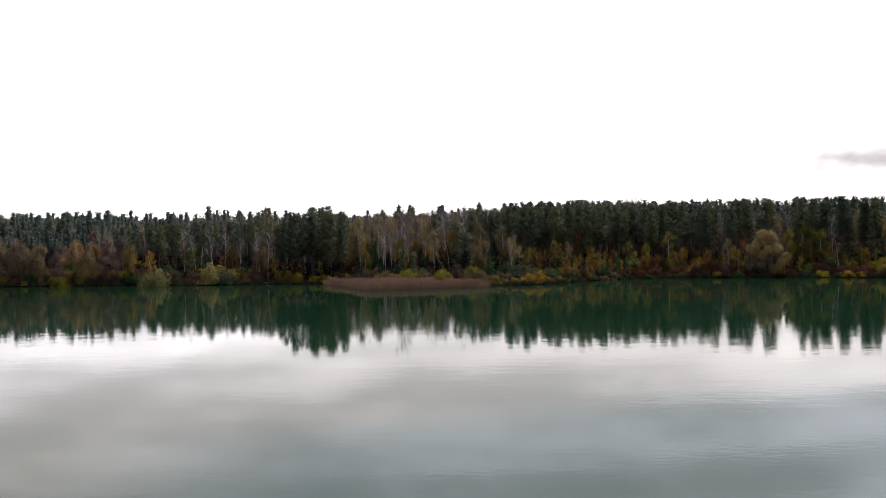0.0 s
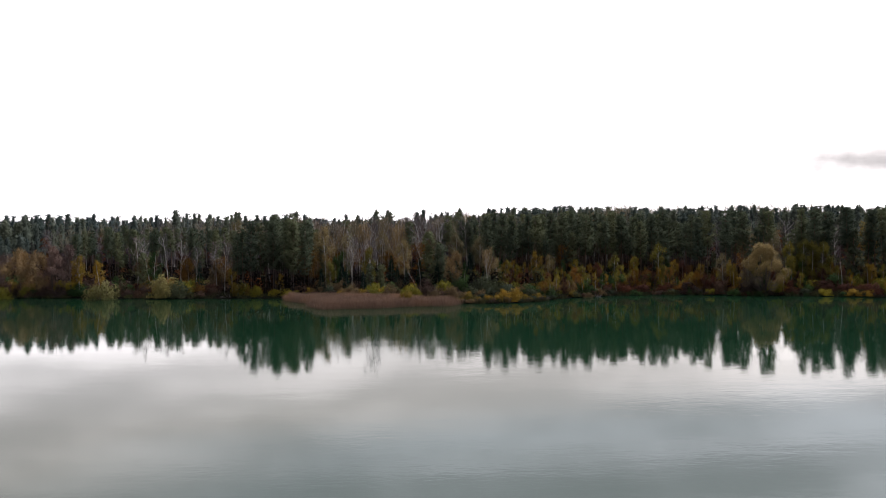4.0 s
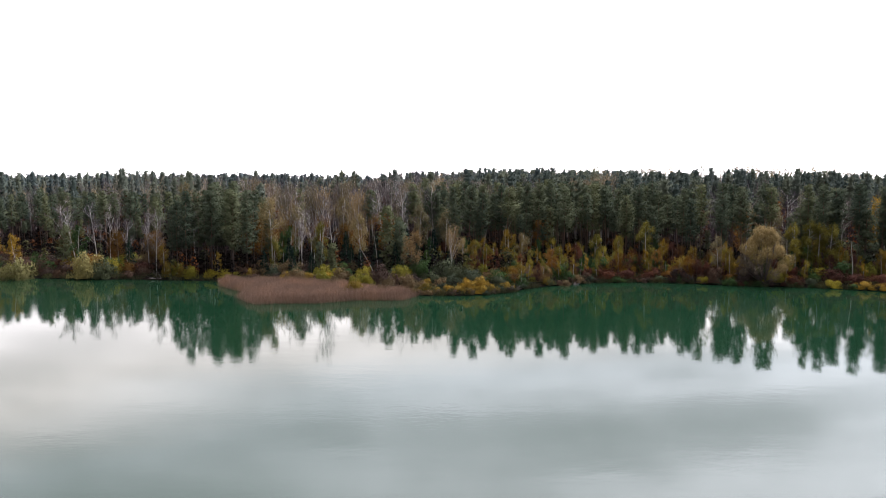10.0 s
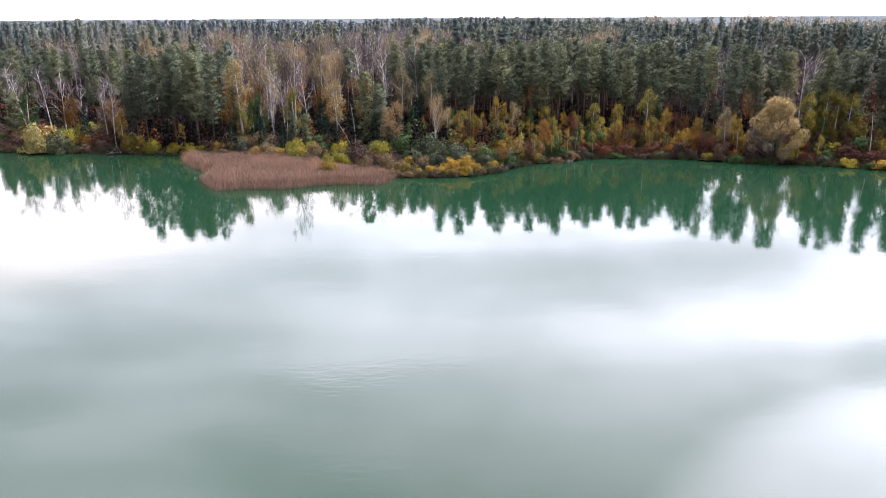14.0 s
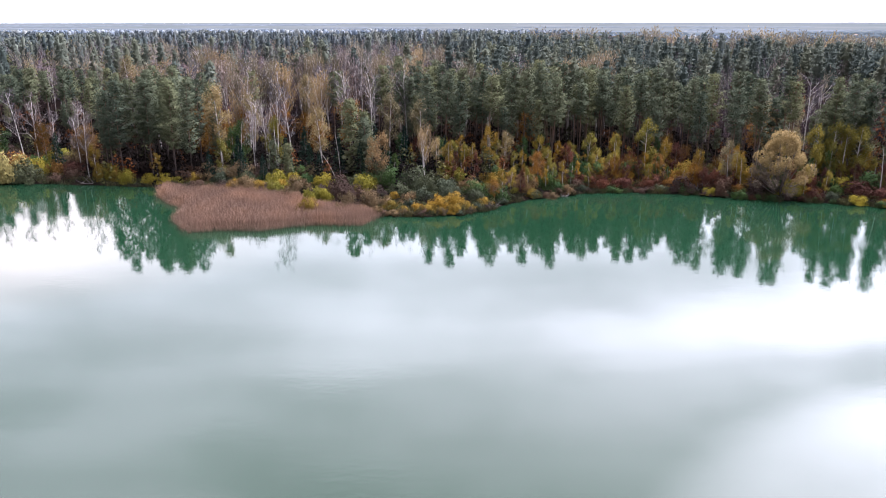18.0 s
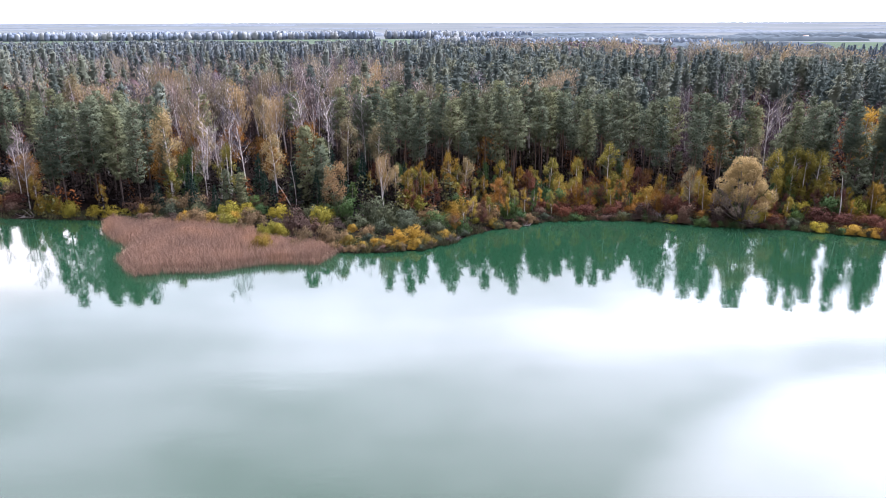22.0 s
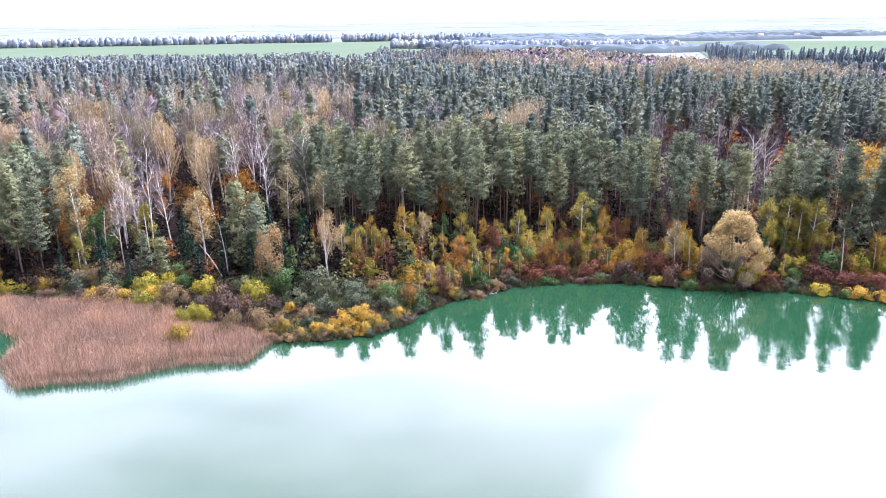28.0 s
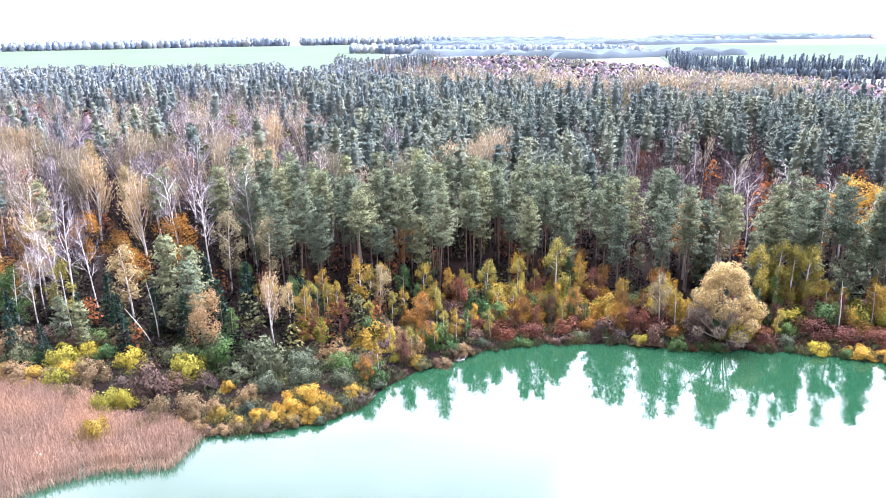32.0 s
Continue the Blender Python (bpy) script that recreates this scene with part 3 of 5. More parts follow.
def bare_meshes(H, spread, n_main=11):
    """Leafless birch: white forked stem, rising limbs and a haze of fine twigs."""
    t = np.linspace(0, 1, 9)
    sway = RNG.normal(size=2) * 0.5
    P = np.stack([sway[0] * t ** 2 + 0.2 * np.sin(t * 5), sway[1] * t ** 2, t * H], 1)
    trunk = tube(P, 0.105 * (1 - t) ** 0.9 + 0.02, 6)
    limbs, tips, ways = [], [], []
    for z in np.linspace(H * 0.38, H * 0.93, n_main):
        a = RNG.uniform(0, 6.28)
        o = np.array([np.interp(z, P[:, 2], P[:, 0]), np.interp(z, P[:, 2], P[:, 1]), z])
        L = spread * RNG.uniform(0.7, 1.3) * (1.15 - z / H * 0.6)
        way = unit(np.array([math.cos(a), math.sin(a), 1.3]))
        q, tb = bough(o, way, L, 0.036, 0.16, 5, 4, 0.15)
        limbs.append(tb)
        for s in range(5):
            o2 = q[RNG.integers(1, 5)]
            w2 = unit(way + RNG.normal(size=3) * 0.55 + (0, 0, 0.3))
            q2, tb2 = bough(o2, w2, L * RNG.uniform(0.3, 0.6), 0.024, 0.2, 4, 3, 0.1)
            limbs.append(tb2)
            for u in (1, 2, 3, 3):
                for _ in range(2):
                    tips.append(q2[u])
                    ways.append(unit(w2 + RNG.normal(size=3) * 0.5))
    tips, ways = np.array(tips), np.array(ways)
    V, Q = sprays(tips + ways * 0.45, 1.15, 0.05, 0.0, ways * 2)
    return mesh_of("bare_trunk", *gather([trunk] + limbs), BIRCH_BARK, smooth=True), mesh_of("twigs", V, Q, TWIGS)


def vase_form(H, R, n, limbs_n, sides=4):
    """Steep limbs that fan up from a stem: the wood, and the places and ways of the twigs."""
    t = np.linspace(0, 1, 6)
    P = np.stack([0.25 * np.sin(t * 3), 0 * t, t * H * 0.9], 1)
    wood, tips, ways = [tube(P, (0.12 * (1 - t) ** 0.9 + 0.02) * (H / 10) ** 0.3, sides)], [], []
    for z in np.linspace(H * 0.22, H * 0.72, limbs_n):
        a = RNG.uniform(0, 6.28)
        way = unit(np.array([math.cos(a), math.sin(a), RNG.uniform(1.7, 3.2)]))
        L = min((H - z) * RNG.uniform(0.75, 1.1), R * 2.6)
        q, tb = bough((0.25 * math.sin(z / H * 3), 0, z), way, L, 0.045 * (H / 10) ** 0.5, 0.08, 5, sides, 0.1)
        wood.append(tb)
        f = RNG.uniform(0.3, 1.0, n // limbs_n)
        base = np.stack([np.interp(f, np.linspace(0, 1, 5), q[:, i]) for i in range(3)], 1)
        tips.append(base + RNG.normal(size=base.shape) * (R * 0.2, R * 0.2, 0.035 * H))
        ways.append(np.tile(way, (len(f), 1)) + RNG.normal(size=base.shape) * 0.25)
    return wood, np.concatenate(tips), np.concatenate(ways)


def vase_meshes(H, R, mat, n=1500, limbs_n=12):
    """Broadleaf tree past its leaf: steep limbs fan up from the stem into a brush of pale upright twigs."""
    wood, C, W = vase_form(H, R, n, limbs_n)
    return mesh_of("vase_trunk", *gather(wood), BIRCH_BARK, smooth=True), mesh_of("vase_twigs", *sprays(C, 0.42, 0.2, 0.0, W * 1.6), mat)


def shrub_meshes(mat, n=700, size=0.24, tall=0.85):
    """A many-stemmed shrub of unit radius with uneven lobes."""
    stems, pts = [], []
    for i in range(16):
        a, e = i * 2.4 + RNG.normal() * 0.3, math.asin(min(0.98, (i + 0.7) / 16 * RNG.uniform(0.85, 1.1)))
        way = np.array([math.cos(a) * math.cos(e), math.sin(a) * math.cos(e), math.sin(e)])
        L = RNG.uniform(0.7, 1.02)
        q, tb = bough((way[0] * 0.1, way[1] * 0.1, -0.1), way * (1, 1, tall * 1.25), L, 0.03, 0.12, 4, 3)
        stems.append(tb)
        rad = RNG.uniform(0.28, 0.46)
        pts.append(ball(int(n * 0.05 * (rad / 0.37) ** 2), q[3], (rad, rad, rad * 0.9), 0.25))
        pts.append(ball(n // 55, q[2], (0.4, 0.4, 0.34), 0.2))
    C = np.concatenate(pts)
    C[:, 2] = np.maximum(C[:, 2], 0.04)
    return mesh_of("stems", *gather(stems), GREY_BARK), mesh_of("leaves", *sprays(C, size, 0.6, 0.1, None, unit(C - (0, 0, 0.3)) + (0, 0, 0.2)), mat)


def place(x, y, z=0.0, s=1.0, turn=None, tall=1.0, lean=(0, 0)):
    turn = RNG.uniform(0, 360) if turn is None else turn
    return pose(x, y, z, lean[0], lean[1], turn) @ Matrix.Diagonal((s, s, s * tall, 1))


# ---- land and lake ----
SHORE_X = [-900, -400, -147, -106, -75, -61, -48, -36, -23, -14, -6, 0, 8, 13, 20.8, 28, 32.6, 38, 47, 54, 63, 75, 83, 92, 100, 107, 112, 130, 200, 400, 900]
SHORE_Y = [300, 262, 240, 232.5, 224.5, 223, 221, 218.6, 213, 211, 207, 199, 197, 193.2, 192.3, 194, 196.5, 203.5, 207.5, 210.5, 211, 208.5, 204.8, 202.2, 200, 196.6, 193.5, 188, 176, 160, 150]


def shore(x):
    x = np.asarray(x, float)
    return np.interp(x, SHORE_X, SHORE_Y) + 0.35 * np.sin(x * 1.1) + 0.25 * np.sin(x * 2.7 + 1)


def height(x, y):
    """Ground height: lake bed, bank, forest floor, and a slow rise to the far ridges; the rises are shaped to fit the
    camera's view.
    """
    x, y = np.asarray(x, float), np.asarray(y, float)
    d = y - shore(x)
    land = 0.05 + 0.5 * np.clip(d / 3, 0, 1) + 0.9 * np.clip(d / 30, 0, 1) + 0.5 * np.sin(x * 0.045) * np.clip(d / 40, 0, 1) * np.clip((650 - y) / 100, 0, 1)
    land = land + 9.0 * np.exp(-((x - 190) / 75) ** 2 - ((y - 650) / 130) ** 2)
    u = np.clip((y - 238) / 110, 0, 1)
    v = np.clip((y - 450) / 200, 0, 1)
    land = land + 5.5 * (1 - np.clip((x - 130) / 120, 0, 1)) * u * u * (3 - 2 * u) * (1 - 0.6 * v * v * (3 - 2 * v))
    far = np.clip((y - 2000) / 2600, 0, 1) ** 1.5 * 30
    bed = np.maximum(-4, d * 0.25)
    near = np.clip((-110 - y) / 20, -0.25, 1) * 3.0
    out = np.where(d > 0, land + far, bed)
    return np.where(y < 0, np.maximum(near, -4 + 0 * x), out)


def grid_sheet(xs, ys, fn):
    X, Y = np.meshgrid(xs, ys)
    V = np.stack([X, Y, fn(X, Y)], -1).reshape(-1, 3)
    nx = len(xs)
    i, j = np.meshgrid(np.arange(len(ys) - 1), np.arange(nx - 1), indexing="ij")
    a = i * nx + j
    return V, np.stack([a, a + 1, a + nx + 1, a + nx], -1).reshape(-1, 4)


xs = np.unique(np.concatenate([np.linspace(-4800, -900, 14), np.linspace(-900, -180, 25), np.arange(-180, 180, 3.0), np.linspace(180, 900, 25), np.linspace(900, 4800, 14)]))
ys = np.unique(np.concatenate([[-4800, -1500, -400], np.arange(-140, 0, 10), np.arange(0, 170, 10), np.arange(170, 262, 2.0), np.arange(262, 700, 12), np.linspace(700, 1900, 16), np.linspace(1900, 4900, 20)]))
tagged(new("ground", mesh_of("ground", *grid_sheet(xs, ys, height), FLOOR, smooth=True)), "forest floor with leaf litter and a low bank, blackened for shade", "ground", kind="structure")
tagged(new("water", mesh_of("water", *grid_sheet(np.linspace(-900, 900, 10), np.linspace(-135, 320, 6), lambda x, y: 0 * x), WATER)),
       "calm green lake water mirroring sky and trees", "water", kind="structure")


def patch_land(name, mat, corners, label, lift=0.4):
    """A field on the land: a convex polygon cut into a fan of strips."""
    a, b, c, d = [np.array(p, float) for p in corners]
    u = np.linspace(0, 1, 25)
    X = np.array([[(a + (b - a) * s) * (1 - t) + (d + (c - d) * s) * t for s in u] for t in u])
    rise = np.minimum(lift, 1.3 + 0.02 * (X[..., 1] - X[0, 0, 1])) if lift > 3 else lift
    V = np.concatenate([X, (height(X[..., 0], X[..., 1]) + rise)[..., None]], -1).reshape(-1, 3)
    i, j = np.meshgrid(np.arange(24), np.arange(24), indexing="ij")
    q = i * 25 + j
    tagged(new(name, mesh_of(name, V, np.stack([q, q + 1, q + 26, q + 25], -1).reshape(-1, 4), mat)), label, "field", kind="structure")


patch_land("field_west", CROP, ((-1100, 560), (60, 500), (190, 1640), (-1500, 1500)), "pale green winter crop field beyond the pine wood", 2.2)
patch_land("west_meadow", HAZED_LAND, ((-4700, 1440), (200, 1440), (200, 1965), (-4700, 1965)), "pale hazy meadows behind the western field", 1.2)
patch_land("east_meadow", HAZED_LAND, ((1200, 560), (4700, 560), (4700, 1965), (2500, 1965)), "pale hazy meadows behind the eastern field", 1.2)
patch_land("far_meadow", HAZED_LAND, ((50, 700), (1300, 520), (2600, 1960), (-1700, 1960)), "pale hazy meadows behind the wood", 1.6)
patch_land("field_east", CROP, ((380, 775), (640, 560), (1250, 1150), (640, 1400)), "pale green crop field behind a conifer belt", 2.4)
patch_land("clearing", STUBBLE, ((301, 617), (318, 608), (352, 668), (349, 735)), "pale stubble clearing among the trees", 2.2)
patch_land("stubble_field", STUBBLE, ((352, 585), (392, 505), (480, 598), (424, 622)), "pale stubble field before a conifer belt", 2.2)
patch_land("hazed_far_land", HAZED_LAND, ((-4700, 1950), (4700, 1950), (4700, 4880), (-4700, 4880)), "hazy patchwork of far fields", 4.0)

# ---- reeds ----
REED_X = [-36, -33.7, -29, -25.5, -24.6, -24.9, -19.3, -14.5, -7.2, -4, 1.3, 9.7, 12.6, 9, 1, -5, -14, -24]
REED_Y = [218, 209.7, 203, 200, 194.5, 191.5, 182.8, 183.8, 183.4, 185, 187, 186.3, 192.5, 197.5, 200, 208, 212, 214]


def inside(px, py, X, Y):
    hit = np.zeros(len(px), bool)
    for i in range(len(X)):
        x1, y1, x2, y2 = X[i - 1], Y[i - 1], X[i], Y[i]
        cross = ((y1 > py) != (y2 > py)) & (px < (x2 - x1) * (py - y1) / (y2 - y1 + 1e-9) + x1)
        hit ^= cross
    return hit


def blades(x, y, z, h, w, lean):
    """Upright narrow blades, bent at the tip: two quads each."""
    n = len(x)
    a = RNG.uniform(0, np.pi, n)
    s = np.stack([np.cos(a), np.sin(a), 0 * a], 1) * (np.asarray(w) * 0.5)[:, None]
    o = np.stack([x, y, z], 1)
    l = RNG.normal(size=(n, 3)) * lean * (1, 1, 0)
    m = o + l * 0.4 + np.stack([0 * h, 0 * h, h * 0.62], 1)
    t = o + l + np.stack([0 * h, 0 * h, h], 1)
    V = np.stack([o - s * 0.5, o + s * 0.5, m + s * 0.7, m - s * 0.7, t + s * 0.35, t - s * 0.35], 1).reshape(-1, 3)
    b = np.arange(n)[:, None] * 6
    Q = np.concatenate([b + [0, 1, 2, 3], b + [3, 2, 4, 5]])
    return V, Q


def reed_bed():
    x, y = RNG.uniform(-38, 14, 95000), RNG.uniform(181, 219, 95000)
    jx, jy = x + RNG.normal(size=x.size) * 0.35, y + RNG.normal(size=x.size) * 0.35
    ok = inside(jx, jy, REED_X, REED_Y)
    x, y = x[ok], y[ok]
    patchy = np.array([noise.noise((a * 0.16, b * 0.16, 1.0)) for a, b in zip(x, y)])
    h = 1.7 + 0.4 * patchy + RNG.normal(size=x.size) * 0.25
    rim = ~(inside(x, y - 1.3, REED_X, REED_Y) & inside(x - 1.3, y, REED_X, REED_Y) & inside(x + 1.3, y, REED_X, REED_Y))
    h = np.where(rim, h * RNG.uniform(0.4, 0.75, x.size), h)
    V, Q = blades(x, y, np.full(x.size, -0.1), h, RNG.uniform(0.03, 0.065, x.size), 0.3)
    tint = np.clip(0.5 + 0.5 * patchy + RNG.normal(size=x.size) * 0.12, 0, 1)
    # feathery plumes nod over the stalks
    tip = np.stack([x, y, h - 0.2], 1) + RNG.normal(size=(x.size, 3)) * (0.25, 0.25, 0.12)
    PV, PQ = sprays(tip, 0.18, 0.34, 0.3)
    V, Q = gather([(V, Q), (PV, PQ)])
    plume = np.clip(tint - 0.05 + RNG.normal(size=x.size) * 0.14, 0, 1)
    tint = np.concatenate([tint * 0.8, tint * 0.8, plume])
    stuff("reed_bed", mesh_of("reed_bed", V, Q, REED, tint), "dense bed of dry pinkish-brown reeds standing in the water", "reeds")


reed_bed()


def sedge_fringe():
    x = np.concatenate([RNG.uniform(10, 114, 9000), RNG.uniform(-150, -30, 4000)])
    y = shore(x) + np.abs(RNG.normal(size=x.size)) * 1.6 - 0.5
    patchy = np.array([noise.noise((a * 0.3, b * 0.3, 5.0)) for a, b in zip(x, y)])
    ok = patchy > -0.15
    x, y, patchy = x[ok], y[ok], patchy[ok]
    V, Q = blades(x, y, np.maximum(height(x, y) - 0.1, -0.1), 0.55 + 0.5 * np.abs(patchy) + RNG.uniform(0, 0.4, x.size), RNG.uniform(0.06, 0.14, x.size), 0.3)
    tint = np.clip(0.5 + patchy, 0, 1)
    stuff("shore_sedge", mesh_of("shore_sedge", V, Q, SEDGE, np.concatenate([tint, tint])), "grey-green sedge and dry grass along the waterline", "grass")


sedge_fringe()

# ---- forest ----
FRONT_X = [-150, -106, -75, -60, -55, -22, -18, 14, 20, 40, 75, 85, 95, 110, 150, 220]
FRONT_Y = [274, 267, 262, 256, 222.5, 222.5, 249, 246, 232, 230, 227, 218, 215, 213, 206, 194]


def front(x):
    return np.interp(x, FRONT_X, FRONT_Y)


def scatter(x0, x1, y0, y1, gap):
    """Jittered rows of places."""
    nx, ny = int((x1 - x0) / gap), int((y1 - y0) / gap)
    X, Y = np.meshgrid(np.linspace(x0, x1, nx), np.linspace(y0, y1, ny))
    X = X + RNG.uniform(-0.48, 0.48, X.shape) * gap + (np.arange(ny) % 2)[:, None] * gap * 0.5
    Y = Y + RNG.uniform(-0.48, 0.48, Y.shape) * gap
    return X.ravel(), Y.ravel()


DEPTH = 31.0
pines = [pine_meshes(21.5) for i in range(8)]
full_pines = [pine_meshes(21.5, (0.22, 0.36), 2.9) for i in range(4)]
bx, by = scatter(-122, 150, 205, 300, 4.5)
ok = (by > front(bx)) & (by < front(bx) + DEPTH)
bx, by = bx[ok], by[ok]
clump = (np.hypot((bx + 40.5) / 13.5, (by - 234) / 12) < 1) & (by > 225.5)
# a mixed stand of birch and brush stands beside and behind the pines on the point
chance = RNG.uniform(size=bx.size)
open_stand = (np.hypot((bx - 112) / 17, (by - 248) / 20) < 1) | (np.hypot((bx - 137) / 15, (by - 230) / 12) < 1) | (np.hypot((bx - 122) / 9, (by - 238) / 9) < 1) | ((bx > -57) & (bx < 12) & (chance < 0.85) & ~clump) | ((bx > -100) & (bx < -56) & (chance < 0.45)) | ((bx > 96) & (chance < 0.12))
open_stand |= (np.hypot((bx - 102) / 6.5, (by - 227) / 9) < 1) | (np.hypot((bx - 136) / 6, (by - 230) / 8) < 1)
open_stand |= (bx > -57) & (bx < 6) & (by < 246) & ~clump
bx, by, clump = bx[~open_stand], by[~open_stand], clump[~open_stand]
roots = {}
for x, y, full in zip(bx, by, clump):
    shapes = full_pines if full else pines
    i = int(RNG.integers(len(shapes)))
    z = float(height(x, y))
    if (full, i) not in roots:
        roots[full, i] = thing("pine_tree", zip(("trunk", "crown"), shapes[i], ("", "")), "pine with a broad low dark green crown on the lake point" if full else "tall pine with bare reddish trunk and dark green crown",
                               "pine tree", "pines along the wood's edge", pose(x, y, z, 0, 0, RNG.uniform(0, 360)))
    else:
        tall = RNG.uniform(0.86, 1.06) * (0.8 if x < -57 else 1.0)
        if not full and y < front(x) + 10 and RNG.uniform() < 0.42:
            tall *= RNG.uniform(0.5, 0.8)
        if full:
            tall = RNG.uniform(0.94, 1.04) * (1.08 - 0.34 * abs((x + 41) / 13.5) ** 2)
        copy_thing(roots[full, i], place(x, y, z, tall, None, 1.0, RNG.normal(size=2) * 1.2))


def far_trees(name, mat, x, y, H, R, n, size, low, label, category, aspect=0.6, droop=0.1, trunk_mat=None, shape=1.0):
    """Many trees in one mesh: crowns of sprays on slim trunks."""
    m = len(x)
    if m == 0:
        return
    h = H * RNG.uniform(0.78, 1.08, m)
    r = R * RNG.uniform(0.8, 1.2, m)
    z = height(x, y)
    f = RNG.uniform(0, 1, (m, n)) ** 0.85
    prof = np.sin(np.pi * (0.2 + 0.78 * f)) ** shape
    a = RNG.uniform(0, 2 * np.pi, (m, n))
    rr = prof * r[:, None] * RNG.uniform(0.15, 1.0, (m, n)) ** 0.5
    C = np.stack([x[:, None] + np.cos(a) * rr, y[:, None] + np.sin(a) * rr, z[:, None] + h[:, None] * (low + (1 - low) * f)], -1).reshape(-1, 3)
    face = np.stack([np.cos(a), np.sin(a), np.full(a.shape, 0.9)], -1).reshape(-1, 3) if aspect > 0.3 else None
    V, Q = sprays(C, size, aspect, droop, None, face, 0.38)
    tint = np.repeat(RNG.uniform(0, 1, m), n)
    stuff(name, mesh_of(name, V, Q, mat, tint), label, category)
    if trunk_mat is not None:
        o = np.stack([x, y, z - 0.2], 1)
        top = o + np.stack([RNG.normal(size=m) * 0.4, RNG.normal(size=m) * 0.4, h * 0.93], 1)
        th = np.array([0, 2.09, 4.19])
        ring = np.stack([np.cos(th), np.sin(th), 0 * th], 1)
        V = np.concatenate([o[:, None] + ring * 0.17, top[:, None] + ring * 0.05], 1).reshape(-1, 3)
        b = np.arange(m)[:, None] * 6
        Q = np.concatenate([b + [i, (i + 1) % 3, (i + 1) % 3 + 3, i + 3] for i in range(3)])
        stuff(name + "_trunks", mesh_of(name + "_trunks", V, Q, trunk_mat), "slim upright trunks inside the wood", "trunks")


fx, fy = scatter(-420, 620, 195, 720, 5.1)
d = fy - front(fx)
inner = (fx > -122) & (fx < 150)
back_edge = np.interp(fx, [-420, -100, 10, 16, 44, 52, 125, 135, 620], [640, 592, 582, 498, 498, 725, 740, 450, 190])
ok = (d > np.where(inner, DEPTH, 0)) & (fy < back_edge) & (fx > -0.66 * fy - 30) & (fx < 28 + 0.93 * (fy - 100))
fx, fy = fx[ok], fy[ok]
patchy = np.array([noise.noise((a * 0.022, b * 0.022, 2.0)) for a, b in zip(fx, fy)])
fine = np.array([noise.noise((a * 0.07, b * 0.07, 8.0)) for a, b in zip(fx, fy)])
u = RNG.uniform(size=fx.size)
kind = np.zeros(fx.size, int)                      # 0 pine, 1 purple brush, 2 bare birch, 3 ochre, 4 olive, 5 russet
mixed_left = (fx < 42) & (fx > -140) & (fy > 238) & (fy < 425 + patchy * 40) & (fx < 42 - (fy - 240) * 0.08)
kind[mixed_left] = np.select([fine + u * 0.3 < -0.07, u < 0.56, u < 0.71, u < 0.90, u < 0.96], [0, 1, 2, 3, 4], 5)[mixed_left]
right_brush = (fx > 88) & (fy < 300 + patchy * 30) & (fx < 260)
kind[right_brush] = np.select([fine + u * 0.35 < 0.12, u < 0.80, u < 0.88, u < 0.94], [0, 1, 2, 3], 5)[right_brush]
centre = ~mixed_left & ~right_brush & (fy < 430)
kind[centre] = np.select([u < 0.90 + fine * 0.3, u < 0.96, u < 0.975], [0, 1, 3], 2)[centre]
back_right = (fx > 120) & (fy > 330) & (fy < 470)
kind[back_right] = np.select([u < 0.42 + fine * 0.4, u < 0.60, u < 0.66, u < 0.74, u < 0.96], [0, 1, 2, 3, 4], 5)[back_right]
ochre_line = np.interp(fx, [60, 103, 134, 161, 182, 240, 300], [440, 425, 404, 384, 376, 392, 400])
ochre_knot = (np.hypot((fx - 64) / 11, (fy - 274) / 6) < 1)
kind[ochre_knot & (u < 0.8)] = 3
scrub = (fy > ochre_line + 7) & (fx > 60)
kind[scrub] = np.select([u < np.where(fy > 650, 0.55, 0.05) + fine * 0.25, u < 0.78, u < 0.86, u < 0.9, u < 0.95], [0, 1, 2, 3, 4], 5)[scrub]
ochre_band = (np.abs(fy - ochre_line) < 7) & (fx > 75) & (fx < 300)
kind[ochre_band] = 6
top = np.where((fx < -57) & (fy < 305), 16.0, 21.5) * np.where(scrub, 0.85, 1.0)
for ox, oy, rx, ry in ((112, 250, 20, 24), (125, 268, 18, 14), (137, 232, 16, 14), (122, 238, 10, 10), (12, 268, 16, 20), (-20, 275, 18, 22), (-50, 300, 25, 25), (20, 330, 20, 20)):
    gap_ = (np.hypot((fx - ox) / rx, (fy - oy) / ry) < 1) & (kind == 0)
    kind[gap_] = np.where(u < 0.86, 1, 3)[gap_]
nearby = fy < 330
near_shapes = [pine_stamp(21.5, 0.95, 3.6, 11, 0.74, 0.46) for _ in range(6)]
mid_shapes = [pine_stamp(21.5, 1.25, 3.2, 6, 0.82, 0.5, 11) for _ in range(5)]
far_shapes = [pine_stamp(21.5, 1.7, 2.8, 4, 1.05, 0.55, 9) for _ in range(5)]
w = (kind == 0) & nearby
stamped("pine_wood", near_shapes, PINE_FAR_HAZED, LOG_BARK, fx[w], fy[w], top[w] / 21.5, "dense stand of dark green pines behind the wood's edge", "pine wood")
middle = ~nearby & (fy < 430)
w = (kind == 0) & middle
stamped("pine_wood_beyond", mid_shapes, PINE_MID_HAZED, LOG_BARK, fx[w], fy[w], 1.0, "dark green pine wood on the rise", "pine wood")
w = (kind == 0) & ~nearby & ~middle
stamped("pine_wood_distant", far_shapes, PINE_DIST_HAZED, LOG_BARK, fx[w], fy[w], top[w] / 21.5, "distant pine wood, its green hazed pale and bluish", "pine wood")
w = (kind == 1) & nearby
